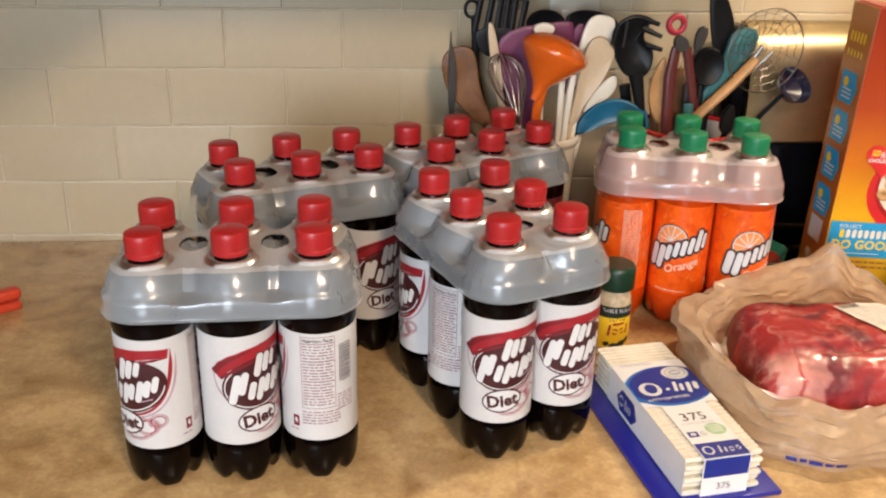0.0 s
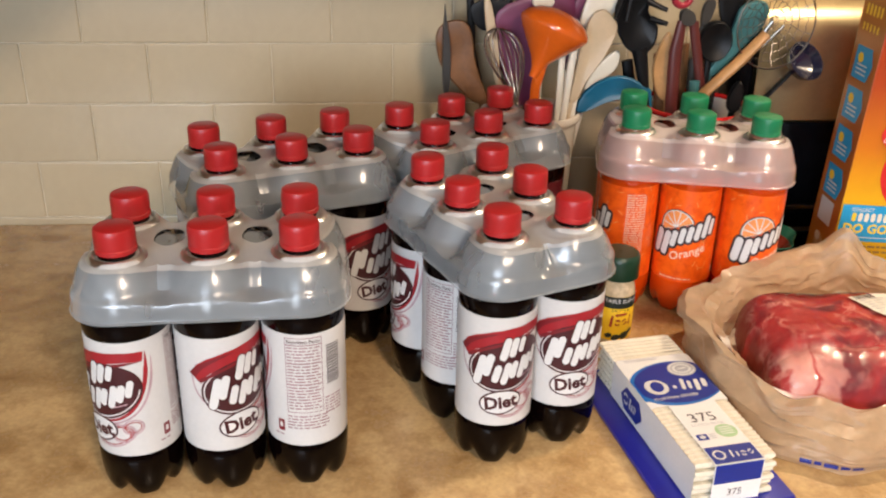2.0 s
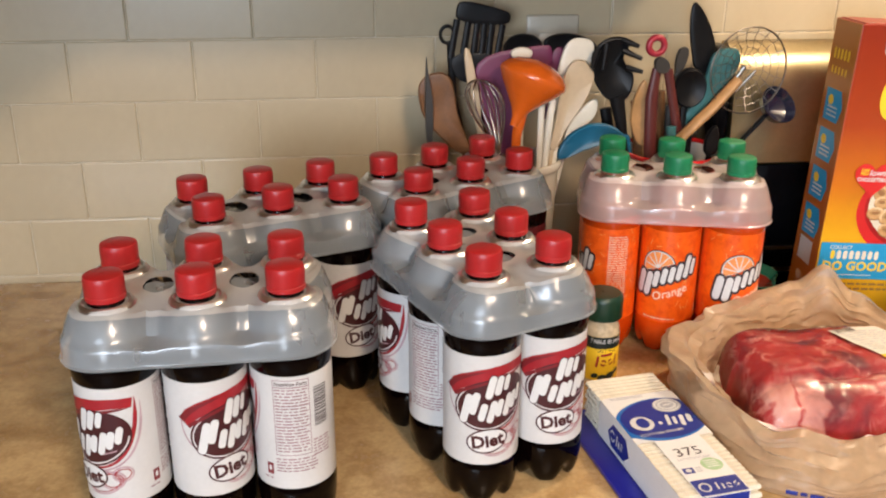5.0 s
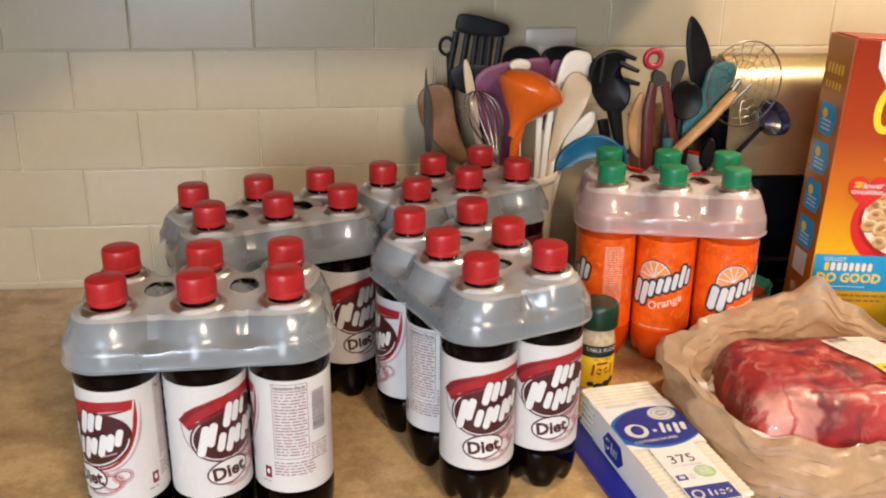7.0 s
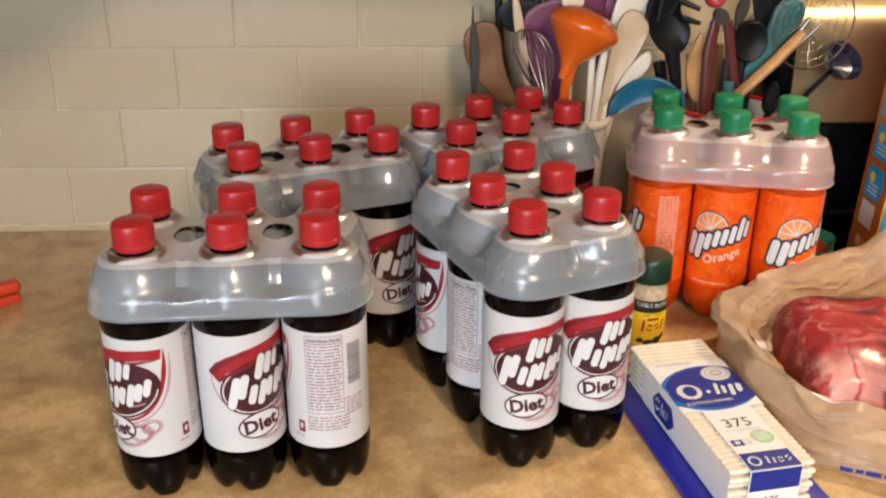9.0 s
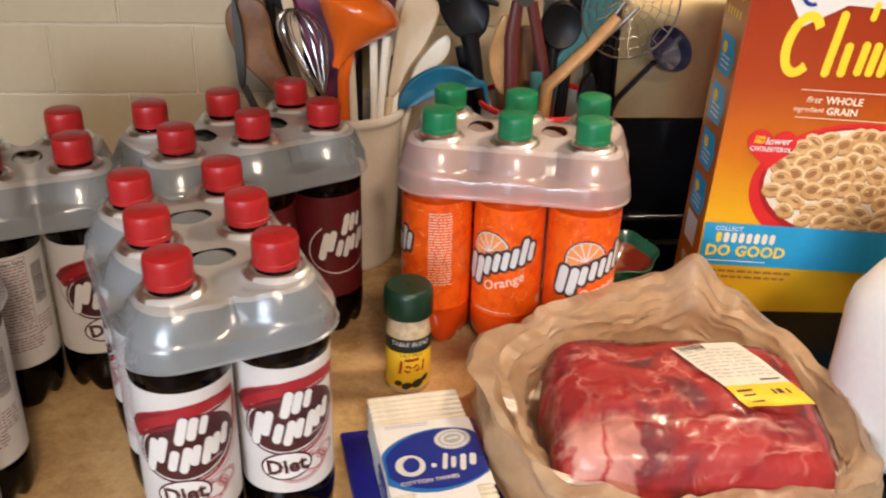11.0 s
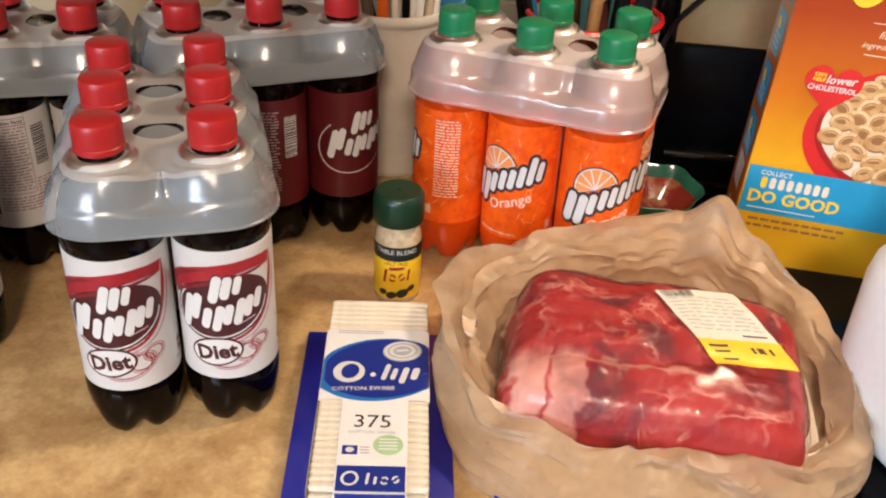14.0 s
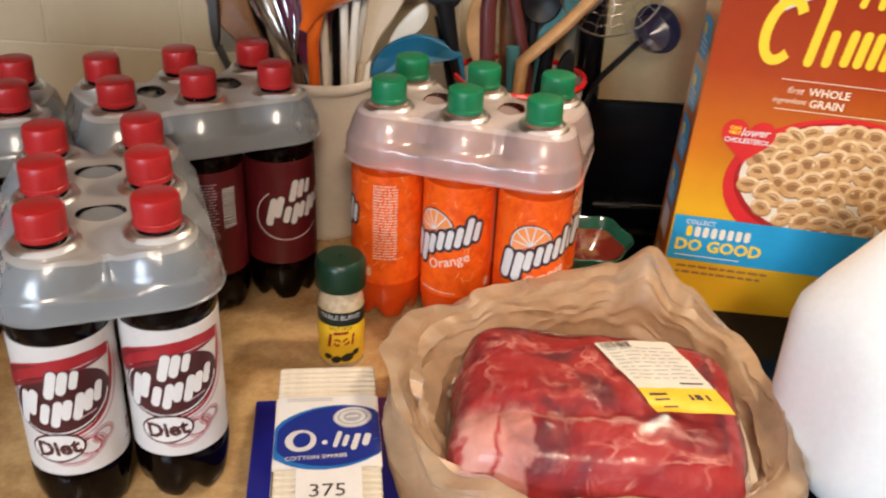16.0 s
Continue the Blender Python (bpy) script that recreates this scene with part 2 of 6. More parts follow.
# ---- printed artwork: flat shapes laid in layers, then wrapped onto a surface ----
class Print:
    def __init__(self):
        self.shapes = []

    def poly(self, pts, m, layer):
        self.shapes.append(([tuple(p) for p in pts], [tuple(range(len(pts)))], m, layer))
        return self

    def oval(self, cx, cy, a, b, m, layer, turn=0.0, n=28, a0=0.0, a1=360.0):
        c, s = math.cos(radians(turn)), math.sin(radians(turn))
        pts = []
        for k in range(n + (a1 - a0 < 360)):
            t = radians(a0 + (a1 - a0) * k / n)
            x, y = a * math.cos(t), b * math.sin(t)
            pts.append((cx + c * x - s * y, cy + s * x + c * y))
        return self.poly(pts, m, layer)

    def ring(self, cx, cy, a, b, w, m, layer, turn=0.0, n=28, a0=0.0, a1=360.0):
        c, s = math.cos(radians(turn)), math.sin(radians(turn))
        pts, faces = [], []
        for k in range(n + 1):
            t = radians(a0 + (a1 - a0) * k / n)
            for q in (0, 1):
                x, y = (a - w * q) * math.cos(t), (b - w * q) * math.sin(t)
                pts.append((cx + c * x - s * y, cy + s * x + c * y))
        for k in range(n):
            faces.append((2 * k, 2 * k + 2, 2 * k + 3, 2 * k + 1))
        self.shapes.append((pts, faces, m, layer))
        return self

    def bar(self, x0, y0, x1, y1, w, m, layer, n=6):
        dx, dy = x1 - x0, y1 - y0
        a = math.atan2(dy, dx)
        pts = [(x1 + w / 2 * math.cos(a - math.pi / 2 + math.pi * k / n), y1 + w / 2 * math.sin(a - math.pi / 2 + math.pi * k / n)) for k in range(n + 1)]
        pts += [(x0 + w / 2 * math.cos(a + math.pi / 2 + math.pi * k / n), y0 + w / 2 * math.sin(a + math.pi / 2 + math.pi * k / n)) for k in range(n + 1)]
        return self.poly(pts, m, layer)

    def rect(self, x0, y0, x1, y1, m, layer):
        return self.poly([(x0, y0), (x1, y0), (x1, y1), (x0, y1)], m, layer)

    def text(self, words, cx, cy, size, m, layer, turn=0.0, shear=0.0, bold=0.0, squeeze=1.0):
        cu = bpy.data.curves.new("words", "FONT")
        cu.body, cu.size, cu.align_x, cu.align_y, cu.shear, cu.offset, cu.resolution_u = words, size, "CENTER", "CENTER", shear, bold, 2
        ob = new("words", cu)
        me = bpy.data.meshes.new_from_object(ob.evaluated_get(bpy.context.evaluated_depsgraph_get()))
        c, s = math.cos(radians(turn)), math.sin(radians(turn))
        pts = [(cx + c * v.co.x * squeeze - s * v.co.y, cy + s * v.co.x * squeeze + c * v.co.y) for v in me.vertices]
        faces = [tuple(p.vertices) for p in me.polygons]
        bpy.data.objects.remove(ob)
        bpy.data.curves.remove(cu)
        bpy.data.meshes.remove(me)
        self.shapes.append((pts, faces, m, layer))
        return self

    def bm(self, place, materials, step=0.005, bm=None):
        """place(u, v, layer) gives the point in space. Long edges are cut so that the shapes follow the surface."""
        bm = bm or bmesh.new()
        for pts, faces, m, layer in self.shapes:
            one = bmesh.new()
            vs = [one.verts.new((x, y, 0)) for x, y in pts]
            for f in faces:
                if len(set(f)) > 2:
                    try:
                        one.faces.new([vs[i] for i in f])
                    except ValueError:
                        pass
            bmesh.ops.triangulate(one, faces=one.faces[:])
            for _ in range(6):
                long = [e for e in one.edges if e.calc_length() > step]
                if not long:
                    break
                bmesh.ops.subdivide_edges(one, edges=long, cuts=1)
                bmesh.ops.triangulate(one, faces=[f for f in one.faces if len(f.verts) > 3])
            for f in one.faces:
                f.material_index = materials.index(m)
            one.normal_update()
            for f in one.faces:
                if f.normal.z < 0:
                    f.normal_flip()
            for v in one.verts:
                v.co = place(v.co.x, v.co.y, layer)
            join(bm, one)
        return bm


# ---- the room ----
def slab(name, x0, x1, y0, y1, z0, z1, material, label, category, bevel=0.0):
    return thing(name, box(x0, x1, y0, y1, z0, z1, bevel), material, Matrix(), label, category, kind="structure")


slab("floor", -2.6, 3.0, -2.6, 1.5, -0.1, 0.0, M_FLOOR, "brown vinyl kitchen floor", "floor")
slab("ceiling", -2.6, 3.0, -2.6, 1.5, 2.44, 2.54, M_CEIL, "plain white painted kitchen ceiling", "ceiling")
wall_north = slab("wall_north", -2.6, 3.0, YW + 0.002, YW + 0.16, 0.0, 2.44, M_GROUT, "white glazed subway tile wall with pale grout", "wall")
# unseen walls, added to close the room and set its bounced light
slab("wall_east", 2.9, 3.0, -2.6, YW, 0.0, 2.44, M_PAINT, "unseen kitchen wall added to close the room", "wall")
slab("wall_west", -2.6, -2.5, -2.6, YW, 0.0, 2.44, M_PAINT, "unseen kitchen wall added to close the room", "wall")
south = box(-2.5, -1.45, -2.6, -2.5, 0.0, 2.44)
box(-0.25, 2.9, -2.6, -2.5, 0.0, 2.44, bm=south)
box(-1.45, -0.25, -2.6, -2.5, 0.0, 1.0, bm=south)
box(-1.45, -0.25, -2.6, -2.5, 2.1, 2.44, bm=south)
thing("wall_south", south, M_PAINT, Matrix(), "unseen kitchen wall added with a window opening", "wall", kind="structure")
slab("ground", -60, 60, -60, 60, -0.6, -0.5, mat("lawn", (0.06, 0.09, 0.03), 0.9, vary=0.4, scale=3), "mown lawn outside the window", "ground")

# ceiling lamp that lights the worktop from behind the camera
lamp = empty("ceiling_lamp", pose(0.55, -0.95, 2.44), "round white glass ceiling lamp", "lamp")
part("base", lathe([(0.001, 0.0), (0.14, 0.0), (0.14, -0.03), (0.12, -0.04)], 32), M_STEEL, lamp)

# worktop, left of the range
M_COUNTER = mat("mottled_laminate", (0.60, 0.405, 0.19), 0.26, second=(0.31, 0.165, 0.055), vary=0.40, scale=26, mix=(0.40, 0.70), bump=0.03, bump_scale=220, rough_vary=0.10)
RX = 0.535     # left side of the range
counter = box(-1.9, RX - 0.004, 0.672, YW - 0.001, Z0 - 0.038, Z0, 0.004, 3)
thing("worktop", counter, M_COUNTER, Matrix(), "mottled tan stone-patterned laminate kitchen worktop", "worktop", kind="structure")
for k, x in enumerate((-1.88, -1.28, -0.68, -0.08)):
    cab = empty("base_cabinet", pose(x, 0.70, 0.0), "brown wooden base cabinet under the worktop", "cabinet", "base cabinets")
    part("body", box(0.0, 0.594, 0.0, 0.60, 0.10, Z0 - 0.040), M_CABINET, cab)
    part("door", box(0.01, 0.584, -0.020, -0.002, 0.12, Z0 - 0.06, 0.004), M_CABINET, cab)

# wall cabinet, whose shadow falls on the upper tiles
top_cab = box(-0.17, 0.50, 0.985, YW - 0.002, 1.372, 2.13, 0.003)
thing("wall_cabinet", top_cab, M_CABINET, Matrix(), "brown wooden wall cabinet over the worktop", "cabinet")
# unseen block, its edge angled to throw the slanting shadow on the left tiles
corner = bmesh.new()
ring_lo = [corner.verts.new((x, y, 1.372)) for x, y in ((-0.174, YW - 0.002), (-0.174, 0.985), (-0.30, 0.66), (-0.95, 0.66), (-0.95, YW - 0.002))]
ring_hi = [corner.verts.new((v.co.x, v.co.y, 2.13)) for v in ring_lo]
corner.faces.new(ring_lo[::-1])
corner.faces.new(ring_hi)
for k in range(5):
    corner.faces.new((ring_lo[k], ring_lo[(k + 1) % 5], ring_hi[(k + 1) % 5], ring_hi[k]))
bmesh.ops.recalc_face_normals(corner, faces=corner.faces[:])
thing("corner_wall_cabinet", corner, M_CABINET, Matrix(), "unseen corner block that casts the slanting tile shadow", "cabinet", smooth=False)

# range with its black top and steel back panel
oven = empty("kitchen_range", pose(RX, 0.66, 0.0), "black kitchen range with a brushed steel back panel", "range")
part("body", box(0.0, 0.758, 0.03, 0.60, 0.0, Z0 - 0.012, 0.004), M_BLACK_ENAMEL, oven)
part("cooktop", box(0.0, 0.758, 0.0, 0.60, Z0 - 0.010, Z0 + 0.002, 0.004, 3), M_BLACK_ENAMEL, oven, "glossy black cooktop")
part("back_panel_base", box(-0.034, 0.758, 0.602, 0.645, 0.905, 1.058, 0.004), M_BLACK_ENAMEL, oven, "glossy black lower back panel")
part("end_cap", box(-0.034, -0.012, 0.598, 0.655, 1.066, 1.214, 0.006, 3), M_BLACK_ENAMEL, oven, "black end cap of the back panel")
panel = bmesh.new()
profile = [(0.655, 1.060), (0.594, 1.060), (0.590, 1.064)] + [(0.590 + 0.008 * f, 1.064 + 0.104 * f) for f in (0.2, 0.4, 0.6, 0.8, 1.0)]
profile += [(0.598 + 0.048 * (1 - math.cos(a)), 1.168 + 0.048 * math.sin(a)) for a in (radians(15 * k) for k in range(1, 7))] + [(0.655, 1.216)]
ends = [[panel.verts.new((x, y, z)) for y, z in profile] for x in (-0.010, 0.758)]
for k in range(len(profile)):
    k2 = (k + 1) % len(profile)
    panel.faces.new((ends[0][k], ends[0][k2], ends[1][k2], ends[1][k]))
panel.faces.new(ends[0][::-1])
panel.faces.new(ends[1])
bmesh.ops.recalc_face_normals(panel, faces=panel.faces[:])
part("ledge", tube([(0.0, 0.600, 0.936), (0.30, 0.600, 0.936), (0.758, 0.600, 0.936)], 0.006, 14), mat("black_gloss_trim", (0.004, 0.004, 0.004), 0.12, vary=0.2, scale=40, spec=0.6), oven, "glossy black rounded ledge")
part("back_panel", panel, M_STEEL, oven, "brushed steel back panel")
hood = empty("range_hood", pose(0.535, 0.90, 1.74), "steel range hood with a warm lamp", "range hood")
part("body", box(0.0, 0.758, 0.0, 0.408, 0.0, 0.12, 0.006), M_STEEL, hood)


# ---- six-packs ----
PITCH, BR = 0.0687, 0.0334
GROW = Matrix.Diagonal((1.026, 1.026, 1.0800, 1))


def bottle_bm(neck=0.1880):
    prof = [(0.0008, 0.0065), (0.010, 0.0055), (0.018, 0.0030), (0.0235, 0.0006), (0.0265, 0.0010), (0.0295, 0.0055), (0.0315, 0.0125), (0.0325, 0.022),
            (0.0328, 0.032), (0.0325, 0.0375), (0.0317, 0.0395), (0.0317, 0.1375), (0.0325, 0.1395), (0.0329, 0.146), (0.0322, 0.153), (0.0300, 0.162), (0.0262, 0.1715),
            (0.0212, 0.180), (0.0165, 0.1870), (0.0138, 0.1910), (0.0134, 0.1950), (0.0134, 0.2080), (0.0008, 0.2082)]

    def feet(r, a, z):
        low = max(0.0, 1 - z / 0.024)
        groove = (0.5 + 0.5 * math.cos(5 * a)) ** 3
        return r * (1 - 0.12 * low * groove), z + 0.0075 * low * groove * min(1, r / 0.02)
    bm = lathe(prof, 60, warp=feet)
    # clear headspace over the level of the drink
    for f in bm.faces:
        if 0.1550 < f.calc_center_median().z < neck:
            f.material_index = 1
    return lathe([(0.0310, 0.1545), (0.0306, 0.1548), (0.0004, 0.1546)], 48, bm)


def cap_bm():
    n = 72
    prof = [(0.0135, 0.1945), (0.0150, 0.1945), (0.0152, 0.1950), (0.0152, 0.1978), (0.0147, 0.1984), (0.0148, 0.1992), (0.0150, 0.2080), (0.0149, 0.2108), (0.0143, 0.2125), (0.0130, 0.2131), (0.0004, 0.2132)]

    def ribs(r, a, z):
        ribbed = 0.1988 < z < 0.2100
        return r * (1 + (0.012 if ribbed else 0.0) * (1 if round(a * n / 2 / math.pi) % 2 else -1)), z
    return lathe(prof, n, warp=ribs)


def topper_bm(rim):
    """The moulded carrier sheet over six bottles: domes round the necks, valleys between, a flared skirt and two finger holes."""
    bm = bmesh.new()
    hx, hy, cr = PITCH + 0.0372, PITCH / 2 + 0.0372, 0.0355
    outline = []
    sides = (((hx - cr, -hy), (hx - cr, -(hy - cr)), -90, (hx, -(hy - cr)), (hx, hy - cr), 16),
             ((hx, hy - cr), (hx - cr, hy - cr), 0, (hx - cr, hy), (-(hx - cr), hy), 40),
             ((-(hx - cr), hy), (-(hx - cr), hy - cr), 90, (-hx, hy - cr), (-hx, -(hy - cr)), 16),
             ((-hx, -(hy - cr)), (-(hx - cr), -(hy - cr)), 180, (-(hx - cr), -hy), (hx - cr, -hy), 40))
    for _, c, a0, p, q, m in sides:
        for k in range(12):
            a = radians(a0 + 90 * k / 12)
            outline.append((c[0] + cr * math.cos(a), c[1] + cr * math.sin(a)))
        for k in range(m):
            outline.append((p[0] + (q[0] - p[0]) * k / m, p[1] + (q[1] - p[1]) * k / m))
    necks = [(i * PITCH, j * PITCH / 2) for i in (-1, 0, 1) for j in (-1, 1)]

    def height(x, y):
        z = 0.1950
        edge = math.hypot(max(abs(x) - PITCH, 0.0), max(abs(y) - PITCH / 2, 0.0))
        z -= 0.0035 * max(0.0, (edge - 0.014) / 0.020) ** 1.6
        # troughs between the bottles run out to the rim, and a shallow dip lies along the middle
        tx = 0.5 - 0.5 * math.cos(2 * math.pi * x / PITCH) if abs(x) < PITCH else 0.0
        z -= 0.0065 * tx ** 2 * min(1.0, max(0.0, abs(y) - 0.012) / 0.030)
        ty = max(0.0, math.cos(math.pi * y / PITCH)) ** 4
        z -= 0.0065 * ty * min(1.0, max(0.0, abs(x) - PITCH + 0.010) / 0.026)
        z -= 0.0020 * ty
        r = min(math.hypot(x - nx, y - ny) for nx, ny in necks)
        collar = max(0.0, min(1.0, (0.0205 - r) / 0.0022))
        z += (0.1958 - z) * collar * collar * (3 - 2 * collar)
        ring = math.exp(-((r - 0.0250) / 0.0022) ** 2)
        return z - 0.0010 * ring

    rows = []
    # (share of the way inwards, share of the way down the skirt, reach outwards): a smooth band, a ledge, domes over it
    steps = [(0, 1.0, 0.0022), (0, 0.975, 0.0024), (0, 0.950, 0.0010), (0, 0.90, 0.0006), (0, 0.76, 0.0003), (0, 0.63, 0.0000), (0, 0.57, -0.0006), (0, 0.53, -0.0020), (0, 0.50, -0.0030),
             (0, 0.43, -0.0040), (0, 0.34, -0.0055), (0, 0.25, -0.0072), (0, 0.17, -0.0090), (0, 0.10, -0.0109), (0, 0.05, -0.0126), (0, 0.02, -0.0140)]
    steps += [(v, 0, 0) for v in (0.03, 0.06, 0.10, 0.14, 0.18, 0.22, 0.26, 0.29, 0.32, 0.35, 0.38, 0.41, 0.44, 0.47, 0.51, 0.55, 0.60, 0.65, 0.70, 0.75, 0.80, 0.85, 0.90, 0.95, 1.0)]
    for v, drop, flare in steps:
        row = []
        for ox, oy in outline:
            mx = max(-PITCH - 0.003, min(PITCH + 0.003, ox))
            d = Vector((ox - mx, oy, 0))
            long_side, end_side = abs(oy) > hy - 0.003 and abs(ox) < PITCH, abs(ox) > hx - 0.003 and abs(oy) < PITCH / 2
            gap = abs(abs(ox) - PITCH / 2) if long_side else (abs(oy) if end_side else PITCH / 2)
            off = max(0.0, PITCH / 2 - gap)
            valley = 0.0350 - math.sqrt(max(0.0, 0.0350 ** 2 - off * off))
            valley = min(valley, 0.0155 if long_side else 0.0100) - 0.0015 * max(0.0, off - 0.030) / 0.0044
            up = max(0.0, min(1.0, (0.57 - drop) / 0.12))
            pull = valley * (0.05 + 0.95 * up * up * (3 - 2 * up)) * (1 - v)
            n = d.normalized()
            reach = d.length + flare - pull if v == 0 else (d.length - 0.0145) * (1 - v) - pull
            reach = max(reach, 0.0)
            x, y = mx + n.x * reach, n.y * reach
            if v == 0:
                top = height(mx + n.x * (d.length - 0.015), n.y * (d.length - 0.015)) - 0.0008
                z = top + (rim - top) * drop
            else:
                z = height(x, y)
            row.append(bm.verts.new((x, y, z)))
        rows.append(row)
    n = len(outline)
    for lo, hi in zip(rows, rows[1:]):
        for k in range(n):
            vs = (lo[k], lo[(k + 1) % n], hi[(k + 1) % n], hi[k])
            cx, cy = sum(v.co.x for v in vs) / 4, sum(v.co.y for v in vs) / 4
            if any(((cx - s * PITCH / 2) / 0.0120) ** 2 + (cy / 0.0165) ** 2 < 1 for s in (-1, 1)):
                continue
            bm.faces.new(vs).material_index = int(rows.index(lo) > 13)
    bmesh.ops.remove_doubles(bm, verts=bm.verts[:], dist=0.0003)
    bmesh.ops.dissolve_degenerate(bm, edges=bm.edges[:], dist=0.0001)
    # draw the finger holes' edges onto clean ovals
    for e in [e for e in bm.edges if len(e.link_faces) == 1]:
        for v in e.verts:
            for s in (-1, 1):
                dx, dy = v.co.x - s * PITCH / 2, v.co.y
                q = math.hypot(dx / 0.0120, dy / 0.0165)
                if 0.7 < q < 1.6 and v.co.z > 0.18:
                    v.co.x, v.co.y = s * PITCH / 2 + dx / q, dy / q
    # the cut-out flaps, bent down into their holes
    for s in (-1, 1):
        grid = [[bm.verts.new((s * PITCH / 2 + 0.0112 * f * math.cos(a), 0.0155 * f * math.sin(a), 0.1925 - 0.32 * (0.0112 * f * math.cos(a) + 0.0112))) for a in (2 * math.pi * k / 20 for k in range(20))] for f in (0.35, 0.7, 1.0)]
        bm.faces.new(grid[0])
        for lo, hi in zip(grid, grid[1:]):
            for k in range(20):
                bm.faces.new((lo[k], lo[(k + 1) % 20], hi[(k + 1) % 20], hi[k]))
    bmesh.ops.recalc_face_normals(bm, faces=bm.faces[:])
    return bm


def wrapped(radius):
    """Lays print round a bottle: u runs round it from its front (towards -y), v is the height."""
    def place(u, v, layer):
        a = u / radius - math.pi / 2
        r = radius + 0.00012 * layer
        return Vector((r * math.cos(a), r * math.sin(a), v))
    return place


def sleeve(radius, z0, z1, m_index=0, n=64):
    bm = lathe([(radius - 0.0004, z0), (radius, z0 + 0.0003), (radius, z1 - 0.0003), (radius - 0.0004, z1)], n)
    return bm


def facts_panel(p, u, z0, z1, w, ink, layer):
    """A table of small unreadable print and a bar code."""
    rnd = random.Random(7)
    rows = int((z1 - z0) / 0.0026)
    for k in range(rows):
        z = z1 - (k + 0.5) * 0.0026
        x = u - w / 2
        while x < u + w / 2 - 0.002:
            ln = rnd.uniform(0.002, 0.009)
            p.rect(x, z - 0.0006, min(x + ln, u + w / 2), z + 0.0006, ink, layer)
            x += ln + 0.0012


def bar_code(p, u0, z0, z1, w, ink, layer):
    rnd = random.Random(3)
    z = z0
    while z < z1:
        t = rnd.choice((0.0005, 0.0009, 0.0013))
        p.rect(u0, z, u0 + w, z + t, ink, layer)
        z += t + rnd.choice((0.0006, 0.001))


LR = 0.0324
LABEL_MATS = [M_WHITE_LABEL, M_MAROON, M_RED_INK, M_ROSE_INK, M_DARK_INK, M_WHITE_INK, M_WINE_LABEL, M_DEEP_INK, M_FACTS_INK]


def marks(p, rings, bars, m, layer, g=0.0, turn=-12):
    """Broken rings and strokes that stand in for a maker's mark; g swells them for an outline."""
    for k, (x, y, a, b, w) in enumerate(rings):
        for a0 in (25 + 40 * k, 205 + 40 * k):
            p.ring(x, y, a + g, b + g, w + 2 * g, m, layer, turn, n=14, a0=a0 - 600 * g / a * 2, a1=a0 + 130 + 600 * g / a * 2)
    for x0, y0, x1, y1, w in bars:
        p.bar(x0, y0, x1, y1, w + 2 * g, m, layer)


def blocks(p, rows, m, layer, g=0.0, lean=0.0030):
    """Bold slanting blocks of uneven height in stepped rows: plain shapes in place of a maker's mark; g swells them for an outline."""
    for x, y, w, h in rows:
        p.bar(x, y, x + lean * h / 0.012, y + h, w + 2 * g, m, layer, 5)


MARK = ((-0.0250, 0.0810, 0.0066, 0.0200), (-0.0174, 0.0890, 0.0062, 0.0140), (-0.0100, 0.0835, 0.0058, 0.0100), (-0.0030, 0.0815, 0.0056, 0.0140), (0.0040, 0.0865, 0.0056, 0.0096), (0.0108, 0.0855, 0.0056, 0.0140),
        (0.0176, 0.0905, 0.0056, 0.0096), (0.0244, 0.0945, 0.0052, 0.0092), (-0.0040, 0.1030, 0.0062, 0.0140), (0.0034, 0.1055, 0.0060, 0.0108), (0.0108, 0.1080, 0.0050, 0.0082))


def wordmark(p, m, layer, grow=0.0):
    blocks(p, MARK, m, layer, grow)


def sweep(p, pts, w0, w1, m, layer):
    """A tapering band along a bowed line of three places."""
    (ax, ay), (bx, by), (cx, cy) = pts
    n, verts = 22, []
    for k in range(n + 1):
        t = k / n
        x = (1 - t) ** 2 * ax + 2 * t * (1 - t) * bx + t * t * cx
        y = (1 - t) ** 2 * ay + 2 * t * (1 - t) * by + t * t * cy
        dx, dy = (1 - t) * (bx - ax) + t * (cx - bx), (1 - t) * (by - ay) + t * (cy - by)
        ln = math.hypot(dx, dy) or 1
        w = (w0 + (w1 - w0) * t) / 2 * min(1.0, 6 * (1 - t) + 0.1)
        verts += [(x - dy / ln * w, y + dx / ln * w), (x + dy / ln * w, y - dx / ln * w)]
    p.shapes.append((verts, [(2 * k, 2 * k + 1, 2 * k + 3, 2 * k + 2) for k in range(n)], m, layer))


